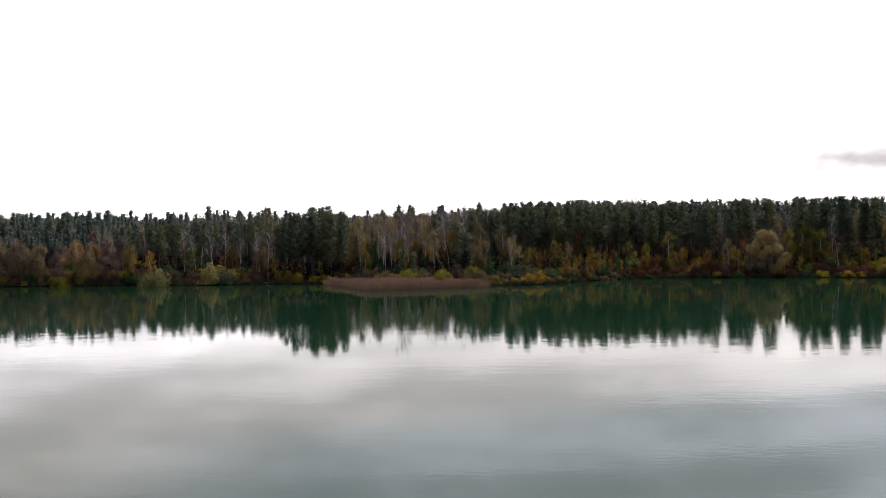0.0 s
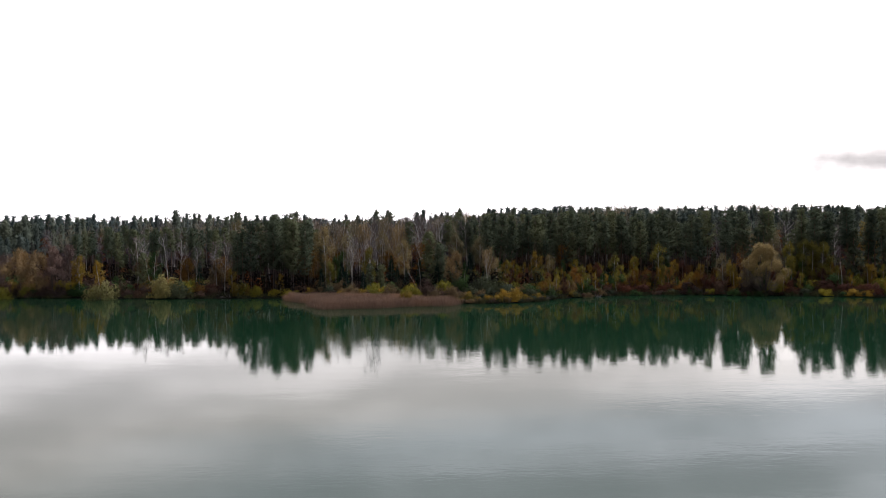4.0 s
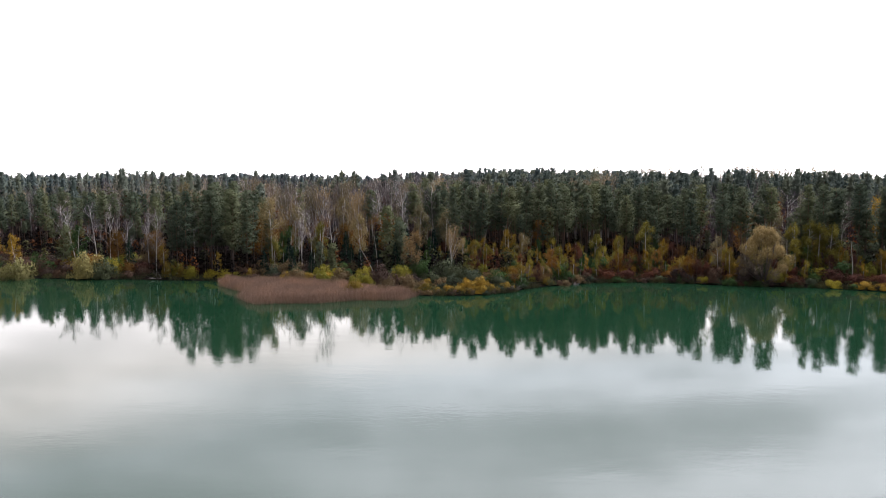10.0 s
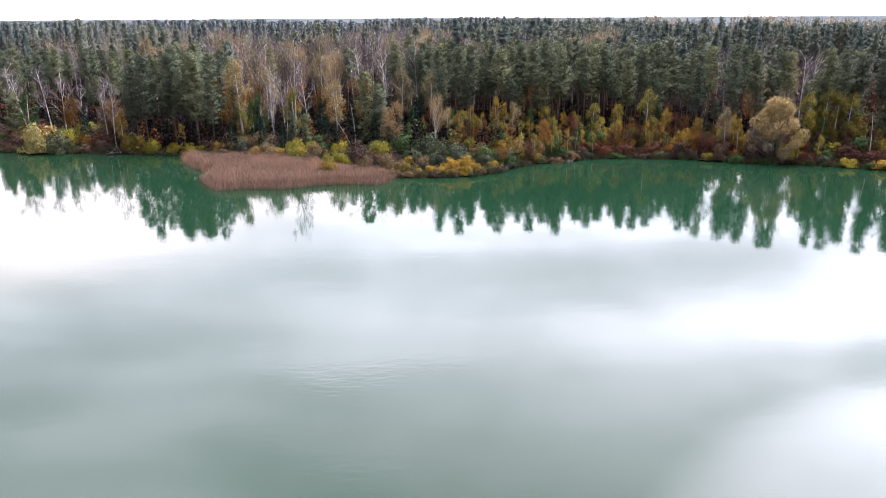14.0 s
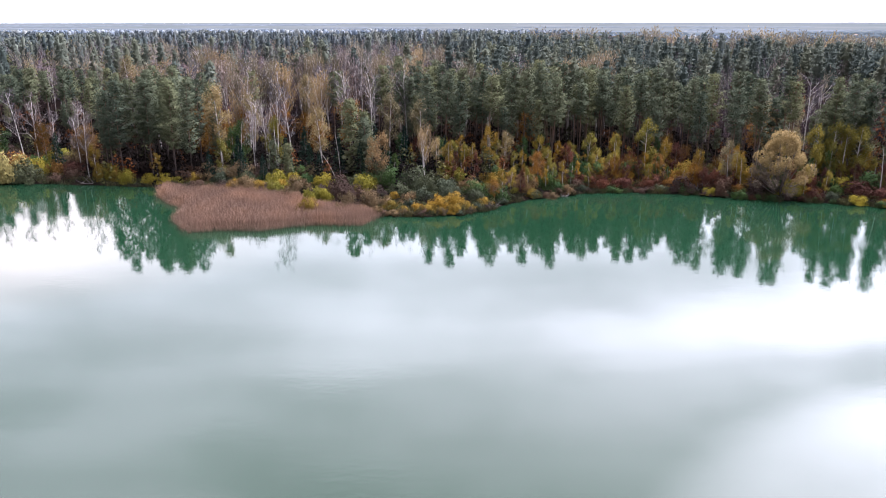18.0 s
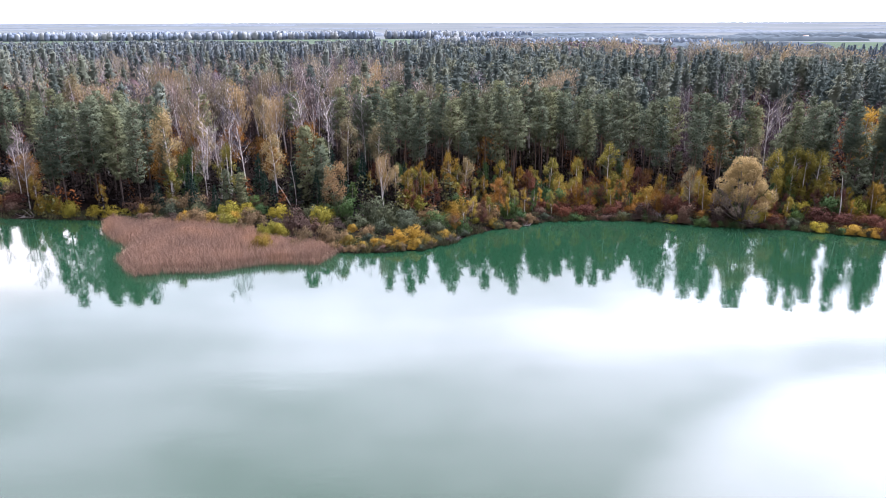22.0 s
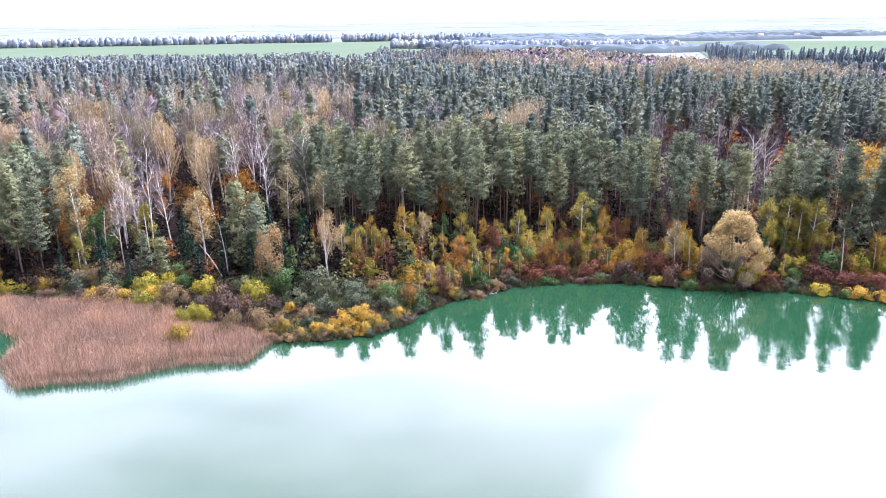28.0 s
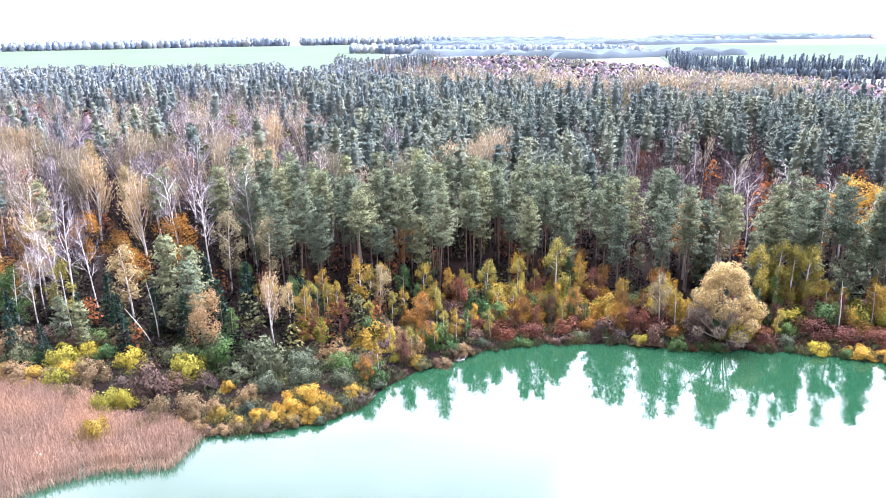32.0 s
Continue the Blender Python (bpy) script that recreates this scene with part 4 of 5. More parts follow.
far_trees("bare_brush", PURPLE_FAR, fx[w], fy[w], np.where(fx < 60, 12.5, 14.0)[w], 3.2, 330, 0.5, 0.06, "leafless purple-brown broadleaf trees in the wood", "bare trees", 0.24, -0.5, None, 0.6)
w = (kind == 1) & ~nearby
far_trees("bare_brush_distant", BRUSH_HAZED, fx[w], fy[w], 12.5, 3.4, 90, 0.9, 0.06, "distant leafless purple-brown wood", "bare trees", 0.3, -0.4, None, 0.6)
stamped("brush_crowns", [dome_stamp(10.0, 2.6, 8, 0.9) for _ in range(4)], BRUSH_HAZED, LOG_BARK, fx[w], fy[w], 1.1, "rounded leafless purple-brown crowns far off", "bare trees")
single = nearby & (fx < 60) & (fx > -70)
vases = [vase_stamp(19.0, 2.7, 240, 1.0) for _ in range(5)]
w = (kind == 2) & ~single
stamped("bare_birches", vases, TWIGS_FAR, PALE_BARK, fx[w], fy[w], 1.0, "pale leafless birches in the wood", "birch trees")
w = (kind == 3) & ~single
stamped("ochre_trees", vases, OCHRE_FAR, PALE_BARK, fx[w], fy[w], 0.98, "pale ochre birches in the wood", "birch trees")
w = kind == 6
stamped("ochre_row", [vase_stamp(19.0, 3.6, 300, 1.1, 0.3) for _ in range(4)], OCHRE_FAR, PALE_BARK, fx[w], fy[w], 1.18, "row of pale cream birches behind the pine wood", "birch trees")
far_trees("olive_trees", OLIVE_FAR, fx[kind == 4], fy[kind == 4], 16.0, 3.2, 110, 1.2, 0.2, "olive green broadleaf trees in the wood", "trees", 0.6, 0.1, LOG_BARK, 0.6)
far_trees("russet_trees", RUST_FAR, fx[kind == 5], fy[kind == 5], 14.0, 3.0, 100, 1.1, 0.2, "orange and russet broadleaf trees in the wood", "trees", 0.6, 0.1, LOG_BARK, 0.6)

# undergrowth between the trunks at the wood's edge, mostly blackened to stand for shade
ux, uy = scatter(-140, 150, 200, 290, 3.0)
ok = (uy > np.minimum(front(ux) - 2, shore(ux) + 16)) & (uy < front(ux) + 45) & (RNG.uniform(size=ux.size) < 0.85)
ux, uy = ux[ok], uy[ok]
v = RNG.uniform(size=ux.size)
for nm, mat, a, b, H, lb in (("brown_undergrowth", GLOOM, 0, 0.6, 5.0, "leafless undergrowth between the trunks, blackened for shade"),
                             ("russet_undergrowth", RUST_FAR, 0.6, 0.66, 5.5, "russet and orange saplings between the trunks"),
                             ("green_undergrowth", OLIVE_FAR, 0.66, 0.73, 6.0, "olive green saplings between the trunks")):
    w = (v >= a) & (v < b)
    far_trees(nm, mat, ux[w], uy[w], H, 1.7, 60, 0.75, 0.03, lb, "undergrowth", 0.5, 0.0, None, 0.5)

# tree belts and woods far off
gx, gy = scatter(-1700, 330, 0, 34, 9)
gy = gy + np.interp(gx, [-1700, -500, -317, -186, 97, 330], [1480, 1562, 1590, 1648, 1648, 1660])
ok = np.array([noise.noise((a * 0.013, 0.5, 2.0)) for a in gx]) > -0.5
domes = [dome_stamp(10.0, 3.4, 26, 1.1) for _ in range(4)]
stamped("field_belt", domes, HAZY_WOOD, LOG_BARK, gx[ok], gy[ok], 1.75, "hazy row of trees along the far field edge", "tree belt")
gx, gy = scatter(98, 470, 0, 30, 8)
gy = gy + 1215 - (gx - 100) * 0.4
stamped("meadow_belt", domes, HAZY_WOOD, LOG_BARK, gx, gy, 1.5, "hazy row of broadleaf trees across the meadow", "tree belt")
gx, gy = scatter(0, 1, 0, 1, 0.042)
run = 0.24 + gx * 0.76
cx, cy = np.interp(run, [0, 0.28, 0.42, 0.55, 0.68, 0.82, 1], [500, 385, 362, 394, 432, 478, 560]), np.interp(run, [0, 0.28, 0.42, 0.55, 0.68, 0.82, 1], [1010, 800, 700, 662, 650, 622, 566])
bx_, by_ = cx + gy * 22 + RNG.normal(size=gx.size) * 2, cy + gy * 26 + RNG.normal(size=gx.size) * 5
stamped("conifer_belt", far_shapes, HAZED_BELT, LOG_BARK, bx_, by_, np.where(RNG.uniform(size=gx.size) < 0.35, 0.85, 0.66), "dark conifer belt in front of the eastern field", "tree belt")
stamped("belt_thicket", domes, HAZED_BELT, LOG_BARK, bx_[::2] + 3, by_[::2] - 3, 0.9, "dark green thicket under the conifer belt, hazed bluish", "tree belt")
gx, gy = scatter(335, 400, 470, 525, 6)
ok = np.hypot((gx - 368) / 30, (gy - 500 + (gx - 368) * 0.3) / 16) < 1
stamped("conifer_clump", far_shapes, HAZED_BELT, LOG_BARK, gx[ok], gy[ok], 0.7, "dark conifer clump beside the stubble field", "tree clump")
gx, gy = scatter(120, 345, 300, 800, 5.6)
ok = (gy > np.interp(gx, [120, 135, 620], [740, 450, 190]) + 3) & (gy < np.interp(gx, [120, 200, 227, 250, 300, 340], [740, 735, 725, 715, 690, 560])) & ~inside(gx, gy, [298, 318, 356, 352], [614, 604, 668, 742])
gx, gy = gx[ok], gy[ok]
w = RNG.uniform(size=gx.size)
stamped("olive_scrub", domes, OLIVE_HAZE, LOG_BARK, gx[w < 0.3], gy[w < 0.3], 1.2, "olive and yellow broadleaf wood in the valley", "wood")
stamped("brown_scrub", domes, BRUSH_HAZED, LOG_BARK, gx[w > 0.3], gy[w > 0.3], 1.15, "brown and purple scrub wood in the valley", "wood")



def canopy(name, mat, places, tall, label):
    """Closed woods far off: low bumpy swells of treetops, longer than deep."""
    pieces = []
    for cx, cy, rx, ry in places:
        nu, nv = int(np.clip(rx / 5, 14, 90)), int(np.clip(ry / 5, 8, 24))
        u, v = np.meshgrid(np.linspace(-1, 1, nu), np.linspace(-1, 1, nv))
        X, Y = cx + u * rx + RNG.normal(size=u.shape) * 1.2, cy + v * ry * (1 - 0.45 * u * u) + np.sin(u * 5 + cx) * ry * 0.3
        rim = (np.abs(u) > 0.999) | (np.abs(v) > 0.999)
        Z = height(X, Y) + np.where(rim, -1.0, tall * RNG.uniform(0.55, 1.15, u.shape) * np.clip((1.02 - np.abs(u)) * 9, 0.4, 1))
        a = (np.arange(nv - 1)[:, None] * nu + np.arange(nu - 1)).ravel()
        pieces.append((np.stack([X, Y, Z], -1).reshape(-1, 3), np.stack([a, a + 1, a + nu + 1, a + nu], -1)))
    stuff(name, mesh_of(name, *gather(pieces), mat), label, "woods")


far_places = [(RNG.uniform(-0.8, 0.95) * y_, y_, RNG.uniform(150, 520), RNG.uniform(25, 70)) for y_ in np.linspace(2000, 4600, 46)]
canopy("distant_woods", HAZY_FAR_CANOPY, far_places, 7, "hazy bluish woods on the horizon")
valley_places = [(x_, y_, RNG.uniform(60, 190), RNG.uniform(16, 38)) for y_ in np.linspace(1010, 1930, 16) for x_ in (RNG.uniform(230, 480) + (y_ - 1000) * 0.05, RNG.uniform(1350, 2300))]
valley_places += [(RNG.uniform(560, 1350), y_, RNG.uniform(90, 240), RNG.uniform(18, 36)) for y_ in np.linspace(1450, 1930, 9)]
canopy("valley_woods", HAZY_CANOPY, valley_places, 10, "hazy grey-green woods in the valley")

# low growth that covers the bank; the scrub is blackened to stand for shade
lx, ly = scatter(-158, 160, 188, 262, 2.2)
ok = (ly > shore(lx) + 0.6) & (ly < np.minimum(front(lx) + 3, shore(lx) + 34)) & ~inside(lx, ly - 1.0, REED_X, REED_Y)
lx, ly = lx[ok], ly[ok]
w = RNG.uniform(size=lx.size)
far_trees("low_scrub", GLOOM, lx[w < 0.3], ly[w < 0.3], 1.3, 1.3, 80, 0.34, 0.0, "low leafless scrub covering the bank, blackened for shade", "scrub", 0.32, -0.2, None, 0.4)
far_trees("low_herbs", HERBS, lx[w >= 0.3], ly[w >= 0.3], 1.0, 1.5, 110, 0.3, 0.0, "low olive and withered herbs covering the bank", "herbs", 0.5, -0.2, None, 0.4)

# ---- shrubs and single trees along the shore ----


class Kind:
    """A kind of plant in a few shapes; put() sets the first of each shape and copies the rest."""

    def __init__(self, name, parts, shapes, label, category, group=""):
        self.name, self.parts, self.shapes, self.label, self.category, self.group = name, parts, shapes, label, category, group
        self.roots = {}

    def put(self, x, y, s=1.0, tall=1.0, lean=(0, 0), turn=None, sink=0.0, label=""):
        i = int(RNG.integers(len(self.shapes)))
        m = place(x, y, max(float(height(x, y)), -0.3) - sink, s, turn, tall, lean)
        if i in self.roots:
            root = self.roots[i]
            ob = copy_thing(root, m @ Matrix.Diagonal((1 / root.scale[0], 1 / root.scale[1], 1 / root.scale[2], 1)))
        else:
            ob = self.roots[i] = thing(self.name, [(p, me, "") for p, me in zip(self.parts, self.shapes[i])], self.label, self.category, self.group, m)
        return tagged(ob, label)


def shrub_kind(mat, look_words, n=1900, size=0.14, name="autumn_shrub"):
    return Kind(name, ("stem_clump", "foliage"), [shrub_meshes(mat, n, size) for _ in range(3)], look_words, "shrub", "shrubs along the shore")


GOLD_SHRUB = shrub_kind(GOLD, "bright golden-yellow shrub on the bank above the water")
LIME_SHRUB = shrub_kind(LIME, "yellow-green shrub on the lake bank")
TAN_SHRUB = shrub_kind(TAN, "pale tan autumn shrub beside the reeds", name="withered_shrub")
MAUVE_SHRUB = shrub_kind(MAUVE, "withered mauve-brown shrub with sparse leaves", 1700, 0.13, "withered_shrub")
SAGE_SHRUB = shrub_kind(SAGE, "grey-green willow shrub on the bank", name="willow_shrub")
GREEN_SHRUB = shrub_kind(GREEN, "dark green leafy shrub under the trees", name="willow_shrub")
RUST_SHRUB = shrub_kind(RUST, "russet-brown autumn shrub at the wood's edge", name="withered_shrub")
ORANGE_SHRUB = shrub_kind(ORANGE, "orange autumn shrub at the wood's edge")
PALE_SHRUB = shrub_kind(PALE_LEAF, "large pale yellow round shrub at the water's edge", 2000, 0.15)
U = 1.0 / 1.25                                     # a shape is about 1.25 in radius

taken = []
for kind_, spots in (
    (GOLD_SHRUB, ((-1.0, 194.3, 2.3, 1.9), (-0.2, 195.4, 1.7, 2.2), (16.6, 194.6, 1.3, 1.1), (14.2, 196.4, 1.6, 1.2), (28.5, 196.2, 1.5, 1.1), (19.0, 195.4, 1.4, 1.2), (21.2, 194.8, 1.9, 0.8), (23, 196, 2.2, 1.3), (26.3, 197.8, 2.2, 1.3), (24.9, 200, 1.8, 0.9),
                  (31.9, 199.4, 1.6, 0.8), (109.2, 196.5, 2.5, 0.8), (14.5, 203.5, 1.2, 1.4), (-14, 212.8, 2.3, 1.1), (-9.5, 213.4, 2.0, 1.1), (-19.5, 214.6, 2.2, 1.1), (-47, 223.5, 1.8, 1.6), (-50.5, 224.5, 2.2, 2.0), (-29.5, 221, 1.6, 1.5))),
    (LIME_SHRUB, ((-1.2, 201.2, 2.4, 1.9), (1.2, 201.8, 1.8, 2.0), (-10.2, 210.9, 2.6, 1.3), (8.6, 208, 3.0, 1.6), (38.7, 208.3, 1.2, 1.1), (25.7, 219.9, 3.2, 1.1), (28.5, 217, 2.2, 1.0),
                  (-124, 235.5, 3.4, 1.3), (-44.5, 222.3, 2.2, 1.8), (-39, 221.8, 2.2, 1.2), (-36, 221, 2.0, 1.3), (-33, 220.5, 1.6, 1.2), (-48.6, 225, 2.0, 2.4))),
    (PALE_SHRUB, ((-89.6, 225.6, 4.6, 1.4), (-71.5, 225.8, 4.6, 1.45))),
    (TAN_SHRUB, ((4.4, 195.8, 1.2, 2.4), (5.6, 196.3, 1.3, 2.3), (6, 199, 1.8, 2.0), (10.5, 197.7, 2.6, 1.4), (13.1, 198.4, 1.7, 1.1), (11.6, 194.8, 1.4, 1.2), (17.4, 200.2, 1.9, 1.2), (16, 198.7, 1.1, 0.8), (-5.3, 211.2, 3.0, 1.2),
                 (-16.9, 213.3, 3.2, 1.2), (-6.5, 206.3, 1.6, 2.2), (45.9, 206.8, 1.7, 0.8), (40.8, 209.7, 2.8, 1.4), (29, 195.6, 1.3, 0.8))),
    (MAUVE_SHRUB, ((3.7, 204.8, 3.8, 1.45), (0.2, 206.2, 2.8, 1.0), (7.2, 206, 2.6, 1.0), (34.8, 207.5, 2.6, 0.8), (45.3, 216.9, 2.8, 0.9), (86.4, 206.0, 2.4, 0.8), (-12, 213, 2.5, 0.8), (-22, 215.5, 2.4, 0.8), (-28, 218, 2.2, 0.8),
                   (-61.3, 225, 2.4, 0.8), (38, 212.5, 2.4, 0.8), (52, 214, 2.2, 0.8))),
    (SAGE_SHRUB, ((10.7, 213.5, 3.6, 1.6), (18.6, 209.2, 3.7, 1.5), (15.2, 207, 2.8, 1.0), (24.6, 208.4, 3.0, 1.1), (19.8, 202.6, 2.3, 1.2), (17.8, 197, 1.7, 1.2), (25, 203.6, 2.4, 1.3), (30.5, 202.5, 2.2, 1.2), (21.4, 207.6, 3.3, 1.5), (-67.5, 225.4, 3.8, 1.4), (100.5, 202.5, 2.0, 0.8))),
    (GREEN_SHRUB, ((13.0, 210.8, 3.0, 1.6), (9.2, 211.4, 2.4, 1.6), (13.5, 217.5, 2.4, 1.3), (-4.9, 218.7, 2.4, 0.9), (16.5, 214.5, 2.0, 1.2), (-15, 219.5, 2.0, 0.9), (92, 209.5, 2.2, 1.0), (103, 205.5, 2.0, 1.0))),
    (RUST_SHRUB, ((57.3, 214.3, 3.6, 0.85), (61.9, 213.9, 3.2, 0.85), (67.7, 213.6, 2.9, 0.85), (97.5, 203.6, 2.8, 0.75), (106.5, 203, 3.9, 0.9), (110, 201.5, 3.2, 0.8), (53, 217.5, 2.6, 0.9), (115, 199, 3.0, 0.9))),
    (ORANGE_SHRUB, ((84.7, 208.8, 2.3, 0.9), (114.6, 203, 2.6, 1.0), (49.3, 215.9, 2.2, 1.0), (43, 221, 2.6, 1.1), (72, 214.5, 2.2, 1.0), (98, 205.5, 2.2, 0.9))),
):
    for x, y, r, tall in spots:
        kind_.put(x, y, r * U, tall)
        taken.append((x, y, r))

# smaller shrubs fill the bank between them
sx, sy = scatter(-158, 160, 188, 262, 3.35)
back = np.minimum(front(sx) + 2, shore(sx) + np.where(sx < 50, 17, 20))
ok = (sy > shore(sx) + 0.5) & (sy < back) & ~inside(sx, sy - 1.5, REED_X, REED_Y)
free = np.array([all(math.hypot(x - a, y - b) > r * 0.95 + (1.1 if x < 50 else 0.8) for a, b, r in taken) for x, y in zip(sx, sy)])
sx, sy = sx[ok & free], sy[ok & free]
for x, y in zip(sx, sy):
    edge = y - float(shore(x))
    u_ = RNG.uniform()
    if x < -30:
        k_ = MAUVE_SHRUB if u_ < 0.34 else RUST_SHRUB if u_ < 0.5 else GREEN_SHRUB if u_ < 0.72 else LIME_SHRUB if u_ < 0.82 else GOLD_SHRUB if u_ < 0.9 else ORANGE_SHRUB
    elif x < 50:
        k_ = MAUVE_SHRUB if u_ < 0.18 else TAN_SHRUB if u_ < 0.4 else SAGE_SHRUB if u_ < 0.6 else GREEN_SHRUB if u_ < 0.72 else LIME_SHRUB if u_ < 0.9 else GOLD_SHRUB
    else:
        k_ = RUST_SHRUB if u_ < 0.15 else MAUVE_SHRUB if u_ < 0.36 else ORANGE_SHRUB if u_ < 0.48 else GREEN_SHRUB if u_ < 0.66 else LIME_SHRUB if u_ < 0.84 else GOLD_SHRUB
    small = min(1.0, 0.5 + edge / 9)
    k_.put(x, y, RNG.uniform(2.5, 4.3) * U * small * (0.8 if -20 < x < 50 else 1.0), RNG.uniform(0.9, 1.4))

# a low fringe hangs over the waterline
for x in np.arange(9.0, 118.0, 1.9):
    x = float(x + RNG.normal() * 0.6)
    u_ = RNG.uniform()
    k_ = (TAN_SHRUB if u_ < 0.3 else GOLD_SHRUB if u_ < 0.45 else SAGE_SHRUB if u_ < 0.7 else MAUVE_SHRUB) if x < 50 else (MAUVE_SHRUB if u_ < 0.3 else RUST_SHRUB if u_ < 0.38 else SAGE_SHRUB if u_ < 0.65 else GREEN_SHRUB if u_ < 0.85 else GOLD_SHRUB)
    k_.put(x, float(shore(x)) + RNG.uniform(0.2, 1.6), RNG.uniform(0.8, 1.7) * U, RNG.uniform(0.7, 1.1))

# ---- birches in leaf ----
TREE = ("trunk", "crown")
GOLD_BIRCH = Kind("birch_tree", TREE, [birch_meshes(10, 1.9, GOLD, 1300, 0.3, 0.25) for _ in range(2)], "slender birch with golden-yellow leaves at the wood's edge", "birch tree", "birches at the wood's edge")
LIME_BIRCH = Kind("birch_tree", TREE, [birch_meshes(10, 1.9, OLIVE_GOLD, 1500, 0.22, 0.25) for _ in range(2)], "slender birch with olive-gold leaves at the wood's edge", "birch tree", "birches at the wood's edge")
TAN_BIRCH = Kind("birch_tree", TREE, [birch_meshes(10, 1.9, CREAM, 1200, 0.3, 0.24) for _ in range(2)], "slim birch with pale thinning leaves near the water", "birch tree", "birches at the wood's edge")
GREEN_BIRCH = Kind("birch_tree", TREE, [birch_meshes(10, 2.0, GREEN, 1500, 0.12, 0.28)], "young birch still in green leaf", "birch tree")
ORANGE_TREE = Kind("maple_tree", TREE, [birch_meshes(9, 2.8, ORANGE, 1600, 0.3, 0.27, GREY_BARK) for _ in range(2)], "broadleaf tree with deep orange autumn leaves", "maple tree")
BROWN_TREE = Kind("broadleaf_tree", TREE, [birch_meshes(10, 3.3, BROWN_LEAF, 2400, 0.08, 0.34, GREY_BARK) for _ in range(2)], "round broadleaf tree with brown autumn leaves by the water", "broadleaf tree")
RUST_SAPLING = Kind("sapling", TREE, [birch_meshes(9, 2.6, RUST, 1500, 0.1, 0.26, GREY_BARK) for _ in range(2)], "russet-brown broadleaf sapling before the pines", "sapling")
YOUNG_PINE = Kind("young_pine_tree", TREE, [pine_meshes(11, (0.04, 0.1), 2.1) for _ in range(2)], "bushy young pine with grey-green needles to the ground", "pine tree")
SPRUCE_TREE = Kind("spruce_tree", TREE, [spruce_meshes(9)], "small dark green spruce under the taller trees", "spruce tree")
PALE_TREE = Kind("pale_birch_tree", TREE, [vase_meshes(10, 1.7, PEACH) for _ in range(3)], "birch with steep pale limbs and thin cream-coloured leaves", "birch tree", "pale birches in the wood")
GREY_TREE = Kind("bare_broadleaf_tree", TREE, [vase_meshes(10, 1.8, TWIGS) for _ in range(3)], "leafless broadleaf tree with steep pale grey limbs", "bare tree", "leafless trees in the wood")
BARE_BIRCH = Kind("bare_birch_tree", TREE, [bare_meshes(15, 3.2) for _ in range(4)], "leafless white birch with fine pale twigs", "birch tree", "leafless birches")

for x, y, s, tall in ((64.4, 229.5, 0.85, 1.0), (73.1, 222.5, 0.75, 1.0), (35, 225.6, 1.0, 1.0), (-93, 232, 1.0, 1.0), (31, 221, 0.7, 1.0), (79, 217, 0.7, 1.0), (53, 226, 0.7, 1.0),
                      (-52, 225, 0.75, 1.0), (-38, 223, 0.6, 1.0), (134, 234, 1.65, 1.0), (137.5, 235, 1.75, 1.0), (140, 233, 1.6, 1.0), (118, 205, 0.7, 1.0), (47.5, 222, 0.65, 1.0)):
    GOLD_BIRCH.put(x, y, s, tall, RNG.normal(size=2) * 2)
for x, y, s, tall in ((101.6, 211.8, 1.2, 1.05), (104.6, 212.3, 1.33, 1.0), (107.0, 211.5, 1.2, 1.05), (109.5, 211.2, 1.25, 1.0), (69.3, 223.5, 1.25, 1.0), (56.5, 223.5, 0.95, 1.0), (-24, 224, 0.9, 1.0),
                      (-13, 229, 1.25, 1.0), (46.1, 228, 0.8, 1.0), (26.5, 222, 0.75, 1.0), (62, 222, 0.6, 1.0), (86, 214, 0.7, 1.0)):
    LIME_BIRCH.put(x, y, s, tall, RNG.normal(size=2) * 1.5)
for x, y, s, tall in ((82.6, 210.2, 0.98, 1.05), (23, 220.5, 0.85, 1.0), (38, 224, 0.95, 1.0), (12, 240, 1.6, 1.0), (19, 238, 1.5, 1.0), (-26.6, 233.5, 1.85, 1.05), (-2.8, 228.5, 1.45, 1.0), (-22, 246, 1.6, 1.0), (98.3, 232, 1.65, 1.0), (104.6, 231, 1.65, 1.0), (106.5, 232.5, 1.55, 1.0)):
    TAN_BIRCH.put(x, y, s, tall, RNG.normal(size=2) * 1.5)
for x, y, s, tall in ((57, 262, 2.0, 1.0), (60, 266, 2.1, 1.0), (64, 264, 2.15, 1.0), (69, 270, 2.2, 1.0), (72, 273, 2.2, 1.0), (45, 256, 2.0, 1.0), (37, 252, 1.9, 1.0), (66, 269, 2.1, 1.0), (14, 262, 1.9, 1.0), (-6, 258, 1.9, 1.0), (-28, 262, 1.9, 1.0), (20.4, 216.8, 1.1, 1.0)):
    PALE_TREE.put(x, y, s, tall, RNG.normal(size=2) * 1.5)
for x, y, s, tall in ((-21.5, 231, 1.15, 1.0), (-23.5, 232.5, 1.0, 1.0), (47, 230, 0.8, 1.0), (14, 219, 0.55, 1.0), (-78, 234, 1.2, 1.0)):
    GREEN_BIRCH.put(x, y, s, tall)
for x, y, s, tall in ((45.9, 244, 1.3, 1.0), (-28.5, 236.5, 0.75, 1.0), (-58, 235, 1.1, 1.0), (101, 238, 1.5, 1.0), (88, 222, 0.7, 1.0), (76, 232, 0.8, 1.0)):
    ORANGE_TREE.put(x, y, s, tall)
PEACH_MAPLE = Kind("maple_tree", TREE, [birch_meshes(10, 2.7, TAN, 1700, 0.3, 0.27, GREY_BARK)], "round maple with pale peach-brown leaves on the bank", "maple tree")
PEACH_MAPLE.put(10.5, 213, 1.05)
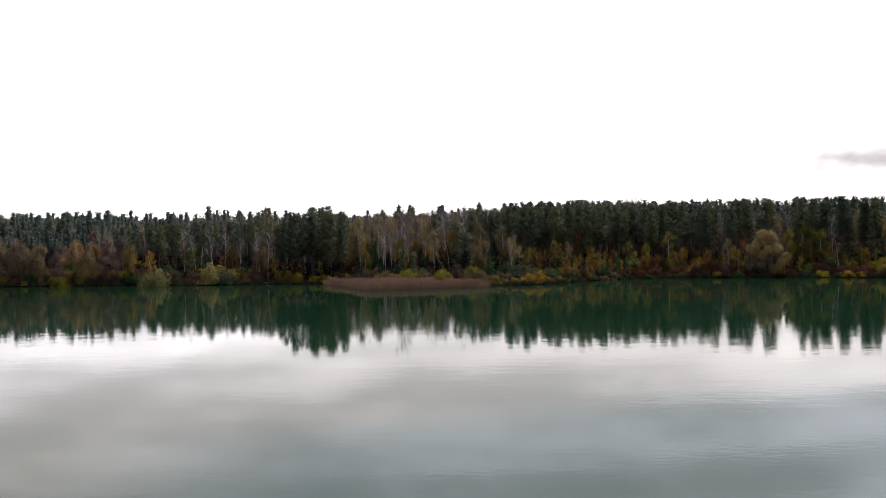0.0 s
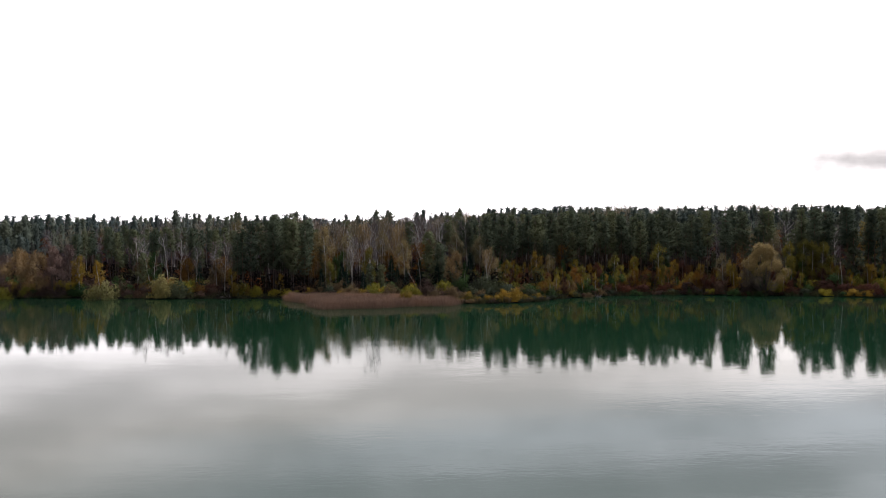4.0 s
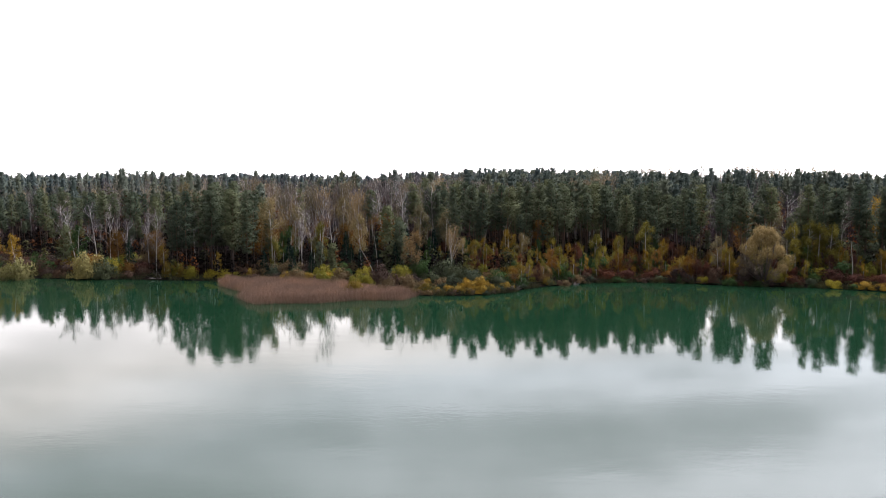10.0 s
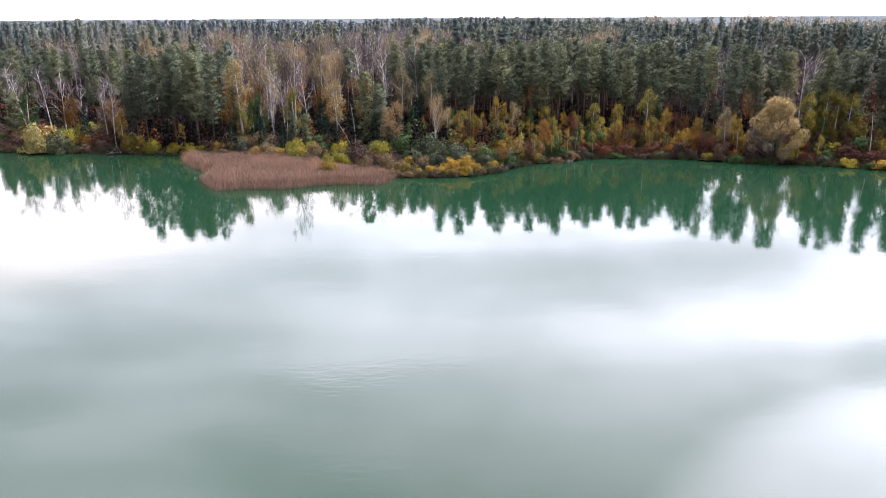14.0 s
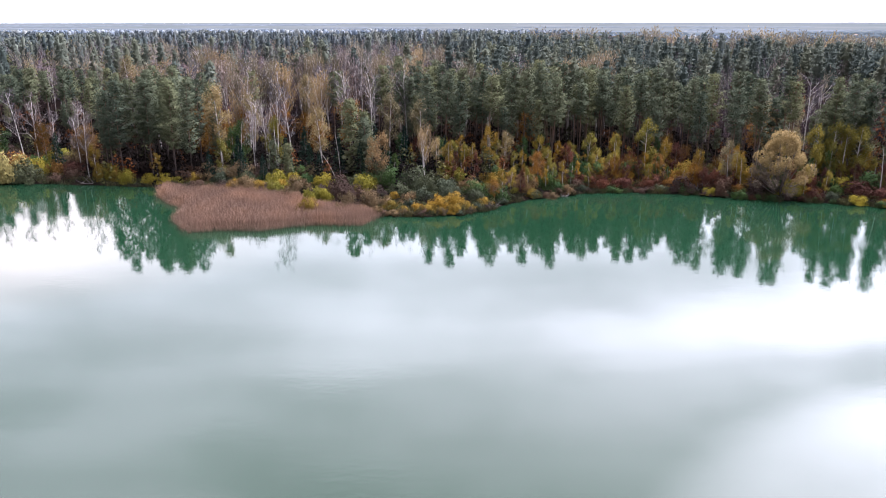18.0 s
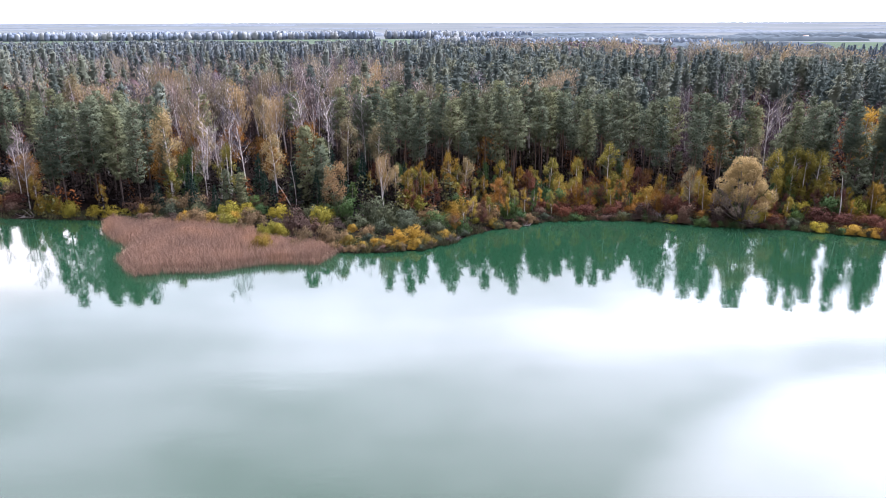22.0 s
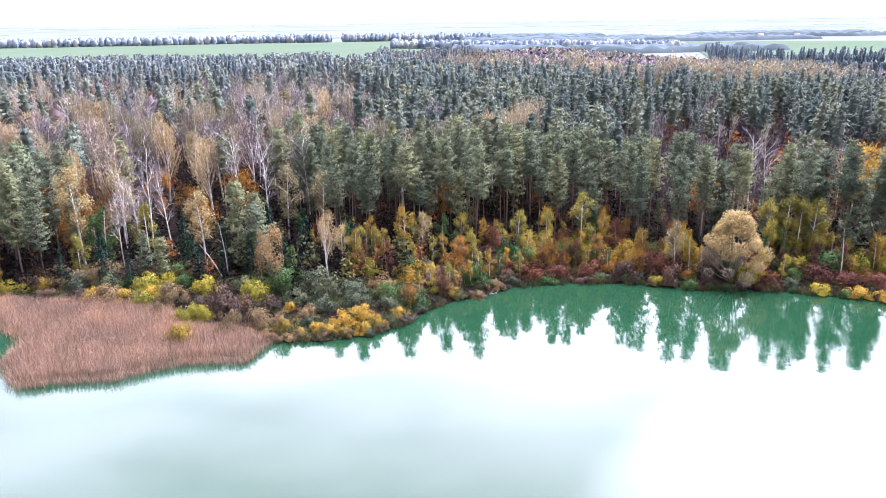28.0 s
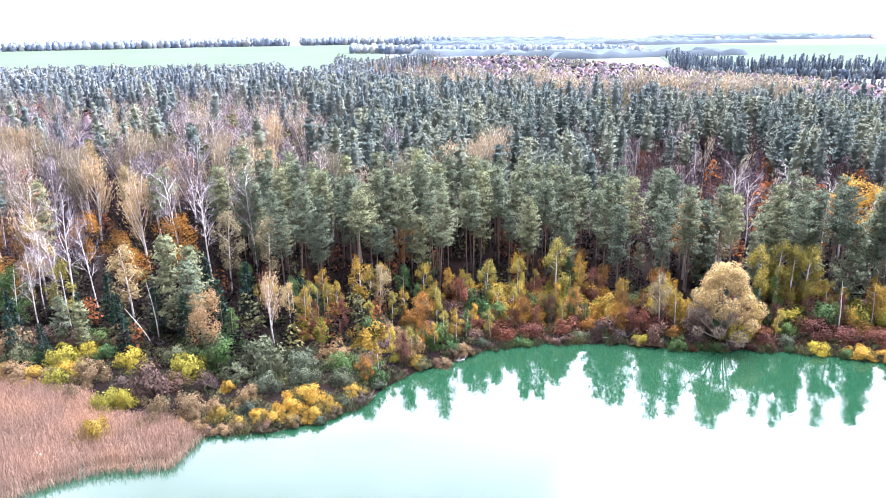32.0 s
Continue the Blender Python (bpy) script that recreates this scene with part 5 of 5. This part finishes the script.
DEEP_MAPLE = Kind("maple_tree", TREE, [birch_meshes(10, 3.2, RUST_GOLD, 1500, 0.25, 0.27, GREY_BARK) for _ in range(2)], "round maple with deep brown-gold leaves in the wood", "maple tree")
for x, y, s, tall in ((-34.6, 243.5, 1.35, 1.0), (-31.5, 240.5, 1.1, 1.0), (-27.3, 241.5, 1.0, 1.0), (-36, 260, 1.4, 1.0), (-18.1, 261, 1.15, 1.0), (-9.6, 251.5, 1.0, 1.0), (-26, 254, 1.1, 1.0), (-24, 240, 0.85, 1.0), (2, 249, 1.3, 1.0), (-5, 243, 0.9, 1.0), (-69, 238, 1.0, 1.0), (-84, 242, 1.0, 1.0)):
    DEEP_MAPLE.put(x, y, s, tall)
for x, y, s, tall in ((4.6, 225, 1.5, 1.0), (7.4, 223, 1.2, 1.0), (-9, 222, 0.75, 1.0), (-13.0, 224.5, 0.75, 1.0), (-82, 236, 1.1, 1.0), (7, 229, 1.2, 1.0), (118, 212, 1.4, 1.0), (113, 216, 1.5, 1.0), (106, 219, 1.5, 1.0), (124, 214, 1.5, 1.0), (130, 217, 1.6, 1.0), (100, 229, 1.5, 1.0), (111, 226, 1.5, 1.0)):
    YOUNG_PINE.put(x, y, s, tall)
for x, y, s, tall in ((-5, 226, 0.8, 1.0), (20, 225, 0.8, 1.0), (-19, 221, 0.8, 1.0), (-14, 219, 0.7, 1.0), (-10, 225, 0.95, 1.0), (-2, 218.5, 0.75, 1.0), (1.5, 226, 1.0, 1.0), (6.5, 221, 0.85, 1.0), (12, 223, 1.0, 1.0), (16, 228, 1.1, 1.0), (9, 233, 1.1, 1.0), (-7, 232, 1.1, 1.0), (-21, 227, 1.0, 1.0), (-26, 221, 0.8, 1.0), (25, 226, 0.9, 1.0), (-64, 233, 1.0, 1.0), (57, 230, 0.7, 1.0), (95, 212, 0.8, 1.0)):
    SPRUCE_TREE.put(x, y, s, tall)
for x, y, s, tall in ((-18.1, 229.6, 0.92, 1.0), (-19.4, 237, 1.05, 1.0), (-17.2, 238, 0.95, 1.0), (-14.0, 234.8, 1.4, 1.0), (-11.2, 238.5, 1.05, 1.0), (-15.6, 231.5, 0.85, 1.0),
                      (-55, 227.5, 1.0, 1.0), (-72, 240, 1.0, 1.0), (-77, 243, 1.1, 1.0), (-81, 240, 1.05, 1.0), (-66, 236, 0.85, 1.0), (-62, 241, 0.95, 1.0), (-59, 233, 0.8, 1.0), (-88, 246, 1.1, 1.0)):
    BARE_BIRCH.put(x, y, s, tall, RNG.normal(size=2) * 2.5)
for x, y, s, tall in ((114.9, 243, 1.25, 1.0), (117, 241, 1.1, 1.0), (126, 243, 1.15, 1.0), (134.8, 240, 1.05, 1.0), (129, 240, 1.1, 1.0), (8, 246, 1.3, 1.0), (16, 250, 1.3, 1.0), (-24, 251, 1.3, 1.0), (2, 253, 1.35, 1.0)):
    BARE_BIRCH.put(x, y, s, tall, RNG.normal(size=2) * 2.5)


MAUVE_TREE = Kind("broadleaf_tree", TREE, [birch_meshes(11, 2.9, MAUVE_LEAF, 2000, 0.12, 0.32, GREY_BARK) for _ in range(2)], "broadleaf tree with thin mauve-brown leaves by the water", "broadleaf tree")
for x, y, s in ((-141, 243, 1.3), (-134.5, 242, 1.2), (-121, 239.5, 1.3), (-115.5, 238.5, 1.22), (-150, 245, 1.3), (-60, 236, 0.9)):
    BROWN_TREE.put(x, y, s, 1.0)
for x, y, s in ((-128.5, 243.5, 1.1), (-110, 237.5, 1.28), (-104.8, 238, 1.3), (-146, 247, 1.3)):
    MAUVE_TREE.put(x, y, s, 1.0)
for x, y, s in ((-101, 235.5, 1.15), (-102.5, 237, 1.0)):
    GOLD_BIRCH.put(x, y, s, 1.0)

px, py = scatter(14, 135, 205, 240, 3.9)
ok = (py > front(px) - 13) & (py < front(px) + 3) & (py > shore(px) + 3.5)
for x, y in zip(px[ok], py[ok]):
    u_ = RNG.uniform()
    k_ = GOLD_BIRCH if u_ < 0.2 else LIME_BIRCH if u_ < 0.52 else ORANGE_TREE if u_ < 0.57 else GREEN_BIRCH if u_ < 0.70 else DEEP_MAPLE if u_ < 0.80 else RUST_SAPLING
    k_.put(x, y, RNG.uniform(0.42, 0.8), RNG.uniform(0.9, 1.15), RNG.normal(size=2) * 2)
for x in np.arange(34.0, 84.0, 1.9):
    y, u_ = float(shore(x)) + RNG.uniform(2.8, 7.5), RNG.uniform()
    k_ = RUST_SAPLING if u_ < 0.36 else DEEP_MAPLE if u_ < 0.5 else GOLD_BIRCH if u_ < 0.66 else LIME_BIRCH if u_ < 0.88 else GREEN_BIRCH
    k_.put(float(x), y, RNG.uniform(0.36, 0.58), RNG.uniform(0.85, 1.1), RNG.normal(size=2) * 3)
for x, y in zip(fx[single & (kind == 2)], fy[single & (kind == 2)]):
    if RNG.uniform() < 0.3:
        BARE_BIRCH.put(x, y, RNG.uniform(1.05, 1.35), 1.0, RNG.normal(size=2) * 3)
    else:
        GREY_TREE.put(x, y, RNG.uniform(1.6, 2.1), 1.0, RNG.normal(size=2) * 3)
for x, y in zip(fx[single & (kind == 3)], fy[single & (kind == 3)]):
    (PALE_TREE if RNG.uniform() < 0.8 else TAN_BIRCH).put(x, y, RNG.uniform(1.6, 2.0), 1.0, RNG.normal(size=2) * 2)


def great_willow(x, y):
    """Broad willow in pale autumn leaf: several stems under heaped, rounded leaf lobes."""
    wood, lobes, turns, low_lobes, low_turns = [], [], [], [], []
    for i in range(52):
        f = (i + 0.5) / 52
        a, z = i * 2.4 + RNG.normal() * 0.3, 1.6 + 10.2 * f
        wide = (5.6 - 2.2 * f) * math.sin(math.pi * (0.3 + 0.6 * f)) ** 0.7 * RNG.uniform(0.25, 1.2) ** 0.5
        tip_ = np.array([math.cos(a) * wide - 0.5 + 0.7 * f, math.sin(a) * wide, z])
        if i % 2 == 0:
            q, tb = bough((0.25 * math.cos(a), 0.25 * math.sin(a), -0.2), tip_ / max(np.linalg.norm(tip_), 1e-6), float(np.linalg.norm(tip_)), 0.16, 0.06, 5, 5)
            wood.append(tb)
        rad = RNG.uniform(0.8, 1.75)
        leaf = ball(int(230 * rad ** 1.6), tip_, (rad, rad, rad * 0.9), 0.4)
        leaf = leaf[leaf[:, 2] > 0.3]
        # lobes low on the left and middle take the darker leaf colour
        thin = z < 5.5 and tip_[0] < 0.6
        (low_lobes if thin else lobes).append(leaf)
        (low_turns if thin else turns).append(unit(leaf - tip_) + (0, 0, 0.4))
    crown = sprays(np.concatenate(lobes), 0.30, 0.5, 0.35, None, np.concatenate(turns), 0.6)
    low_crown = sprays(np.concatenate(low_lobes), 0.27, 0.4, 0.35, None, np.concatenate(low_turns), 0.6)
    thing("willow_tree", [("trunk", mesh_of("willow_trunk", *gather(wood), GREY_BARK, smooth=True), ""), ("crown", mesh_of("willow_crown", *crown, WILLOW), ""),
                          ("lower_crown", mesh_of("willow_low_crown", *low_crown, WILLOW_LOW), "darker grey-brown leaves low on the left side")],
          "broad willow with pale golden leaves at the water's edge", "willow tree", "", pose(x, y, float(height(x, y))))


great_willow(91.6, 206.0)


def dead_branches(x, y, n, span_, label, seed_turn=0.0):
    """A tangle of bleached fallen branches, each a part."""
    root = new("fallen_branches")
    root.matrix_world = pose(x, y, max(float(height(x, y)), 0.0), 0, 0, seed_turn)
    for i in range(n):
        a, e = RNG.uniform(0, 6.28), RNG.uniform(0.0, 0.9)
        o = RNG.normal(size=3) * (span_ * 0.25, span_ * 0.12, 0) + (0, 0, 0.1)
        q, tb = bough(o, (math.cos(a) * math.cos(e), math.sin(a) * math.cos(e) * 0.6, math.sin(e)), span_ * RNG.uniform(0.5, 1.0), 0.075, 0.15, 5, 4)
        part("branch", mesh_of("branch", *tb, DEAD_WOOD, smooth=True), root)
    return tagged(root, label, "branches")


dead_branches(76.7, 210.3, 22, 3.4, "tangle of bleached fallen branches on the bank")
dead_branches(33.2, 198.0, 12, 1.9, "small heap of grey driftwood at the waterline")
dead_branches(48.5, 207.6, 9, 1.6, "small heap of grey driftwood at the waterline")
dead_branches(-53, 222.5, 9, 3.5, "bleached fallen stems lying by the water")
dead_branches(91, 203.4, 8, 2.2, "dark fallen branches reaching over the water")


def snag(x, y, H, lean, label):
    t = np.linspace(0, 1, 6)
    P = np.stack([0.15 * np.sin(t * 4), 0 * t, t * H], 1)
    tubes = [tube(P, 0.11 * (1 - 0.75 * t), 6)]
    for z in (0.6, 0.75, 0.88):
        tubes.append(bough((0, 0, z * H), unit(RNG.normal(size=3) * (1, 1, 0.3) + (0, 0, 0.5)), 0.9, 0.03, 0.2, 3, 3)[1])
    ob = thing("dead_birch_snag", [("trunk", mesh_of("snag", *gather(tubes), BIRCH_BARK, smooth=True), "")], label, "dead tree", "", pose(x, y, float(height(x, y)), lean[0], lean[1], 0))
    return ob


snag(110.3, 203.2, 9.3, (0, -3), "thin bare grey trunk leaning over the bank")
snag(1.0, 221.5, 7.0, (2, -26), "leaning white birch trunk without a crown")
snag(1.8, 223.5, 9.5, (0, -4), "upright white birch trunk broken off at the top")


# ---- village beyond the eastern field ----
PLASTER = earth("pale_plaster", [(0.3, (0.36, 0.36, 0.37)), (0.7, (0.45, 0.45, 0.45))], 0.8, 0.1)
ROOF_TILE = earth("roof_covering", [(0.3, (0.16, 0.12, 0.11)), (0.7, (0.24, 0.19, 0.17))], 1.0, 0.1)
PANE = earth("dark_pane", [(0.3, (0.03, 0.035, 0.04)), (0.7, (0.05, 0.055, 0.06))], 1.0, 0.1)


def box(x0, x1, y0, y1, z0, z1):
    V = np.array([(x, y, z) for z in (z0, z1) for x, y in ((x0, y0), (x1, y0), (x1, y1), (x0, y1))], float)
    return V, np.array([(3, 2, 1, 0), (4, 5, 6, 7), (0, 1, 5, 4), (1, 2, 6, 5), (2, 3, 7, 6), (3, 0, 4, 7)])


def far_house(x, y, w, d, h, turn):
    """A small farmhouse: walls, pitched roof with eaves, windows on the long side."""
    root = new("house")
    root.matrix_world = pose(x, y, float(height(x, y)) - 0.2, 0, 0, turn)
    part("wall", mesh_of("house_wall", *box(-w / 2, w / 2, -d / 2, d / 2, 0, h), PLASTER), root)
    e, r = 0.6, h + d * 0.42
    V = np.array([(sx_ * (w / 2 + e), sy_ * (d / 2 + e), h - 0.2 + t_) for t_ in (0.0, 0.3) for sx_, sy_ in ((-1, -1), (1, -1), (1, 1), (-1, 1))]
                 + [(sx_ * (w / 2 + e), 0, r + t_) for t_ in (0.0, 0.3) for sx_ in (-1, 1)], float)
    Q = np.array([(4, 5, 11, 10), (7, 10, 11, 6), (0, 8, 9, 1), (3, 2, 9, 8), (0, 1, 5, 4), (2, 3, 7, 6), (0, 4, 10, 8), (3, 8, 10, 7), (1, 9, 11, 5), (2, 6, 11, 9)])
    part("roof", mesh_of("house_roof", V, Q, ROOF_TILE), root)
    for k_ in range(3):
        part("window", mesh_of("house_window", *box(-w * 0.36 + k_ * w * 0.3, -w * 0.36 + k_ * w * 0.3 + 1.3, -d / 2 - 0.06, -d / 2 + 0.05, h * 0.35, h * 0.75), PANE), root)
    tagged(root, "small whitewashed village house with a brown pitched roof", "house", "village houses")


for x, y, w, d, h, turn in ((820, 1500, 26, 12, 5, 10), (905, 1560, 20, 11, 5, -15), (700, 1490, 18, 10, 4.5, 20), (1010, 1640, 24, 11, 5, 5), (1120, 1610, 18, 10, 5, -8), (960, 1700, 22, 11, 5, 12),
                            (1250, 1560, 24, 12, 5, 0), (760, 1540, 16, 9, 4.5, -25), (1180, 1720, 20, 10, 5, 15)):
    far_house(x, y, w * 0.6, d * 0.75, h * 0.8, turn)
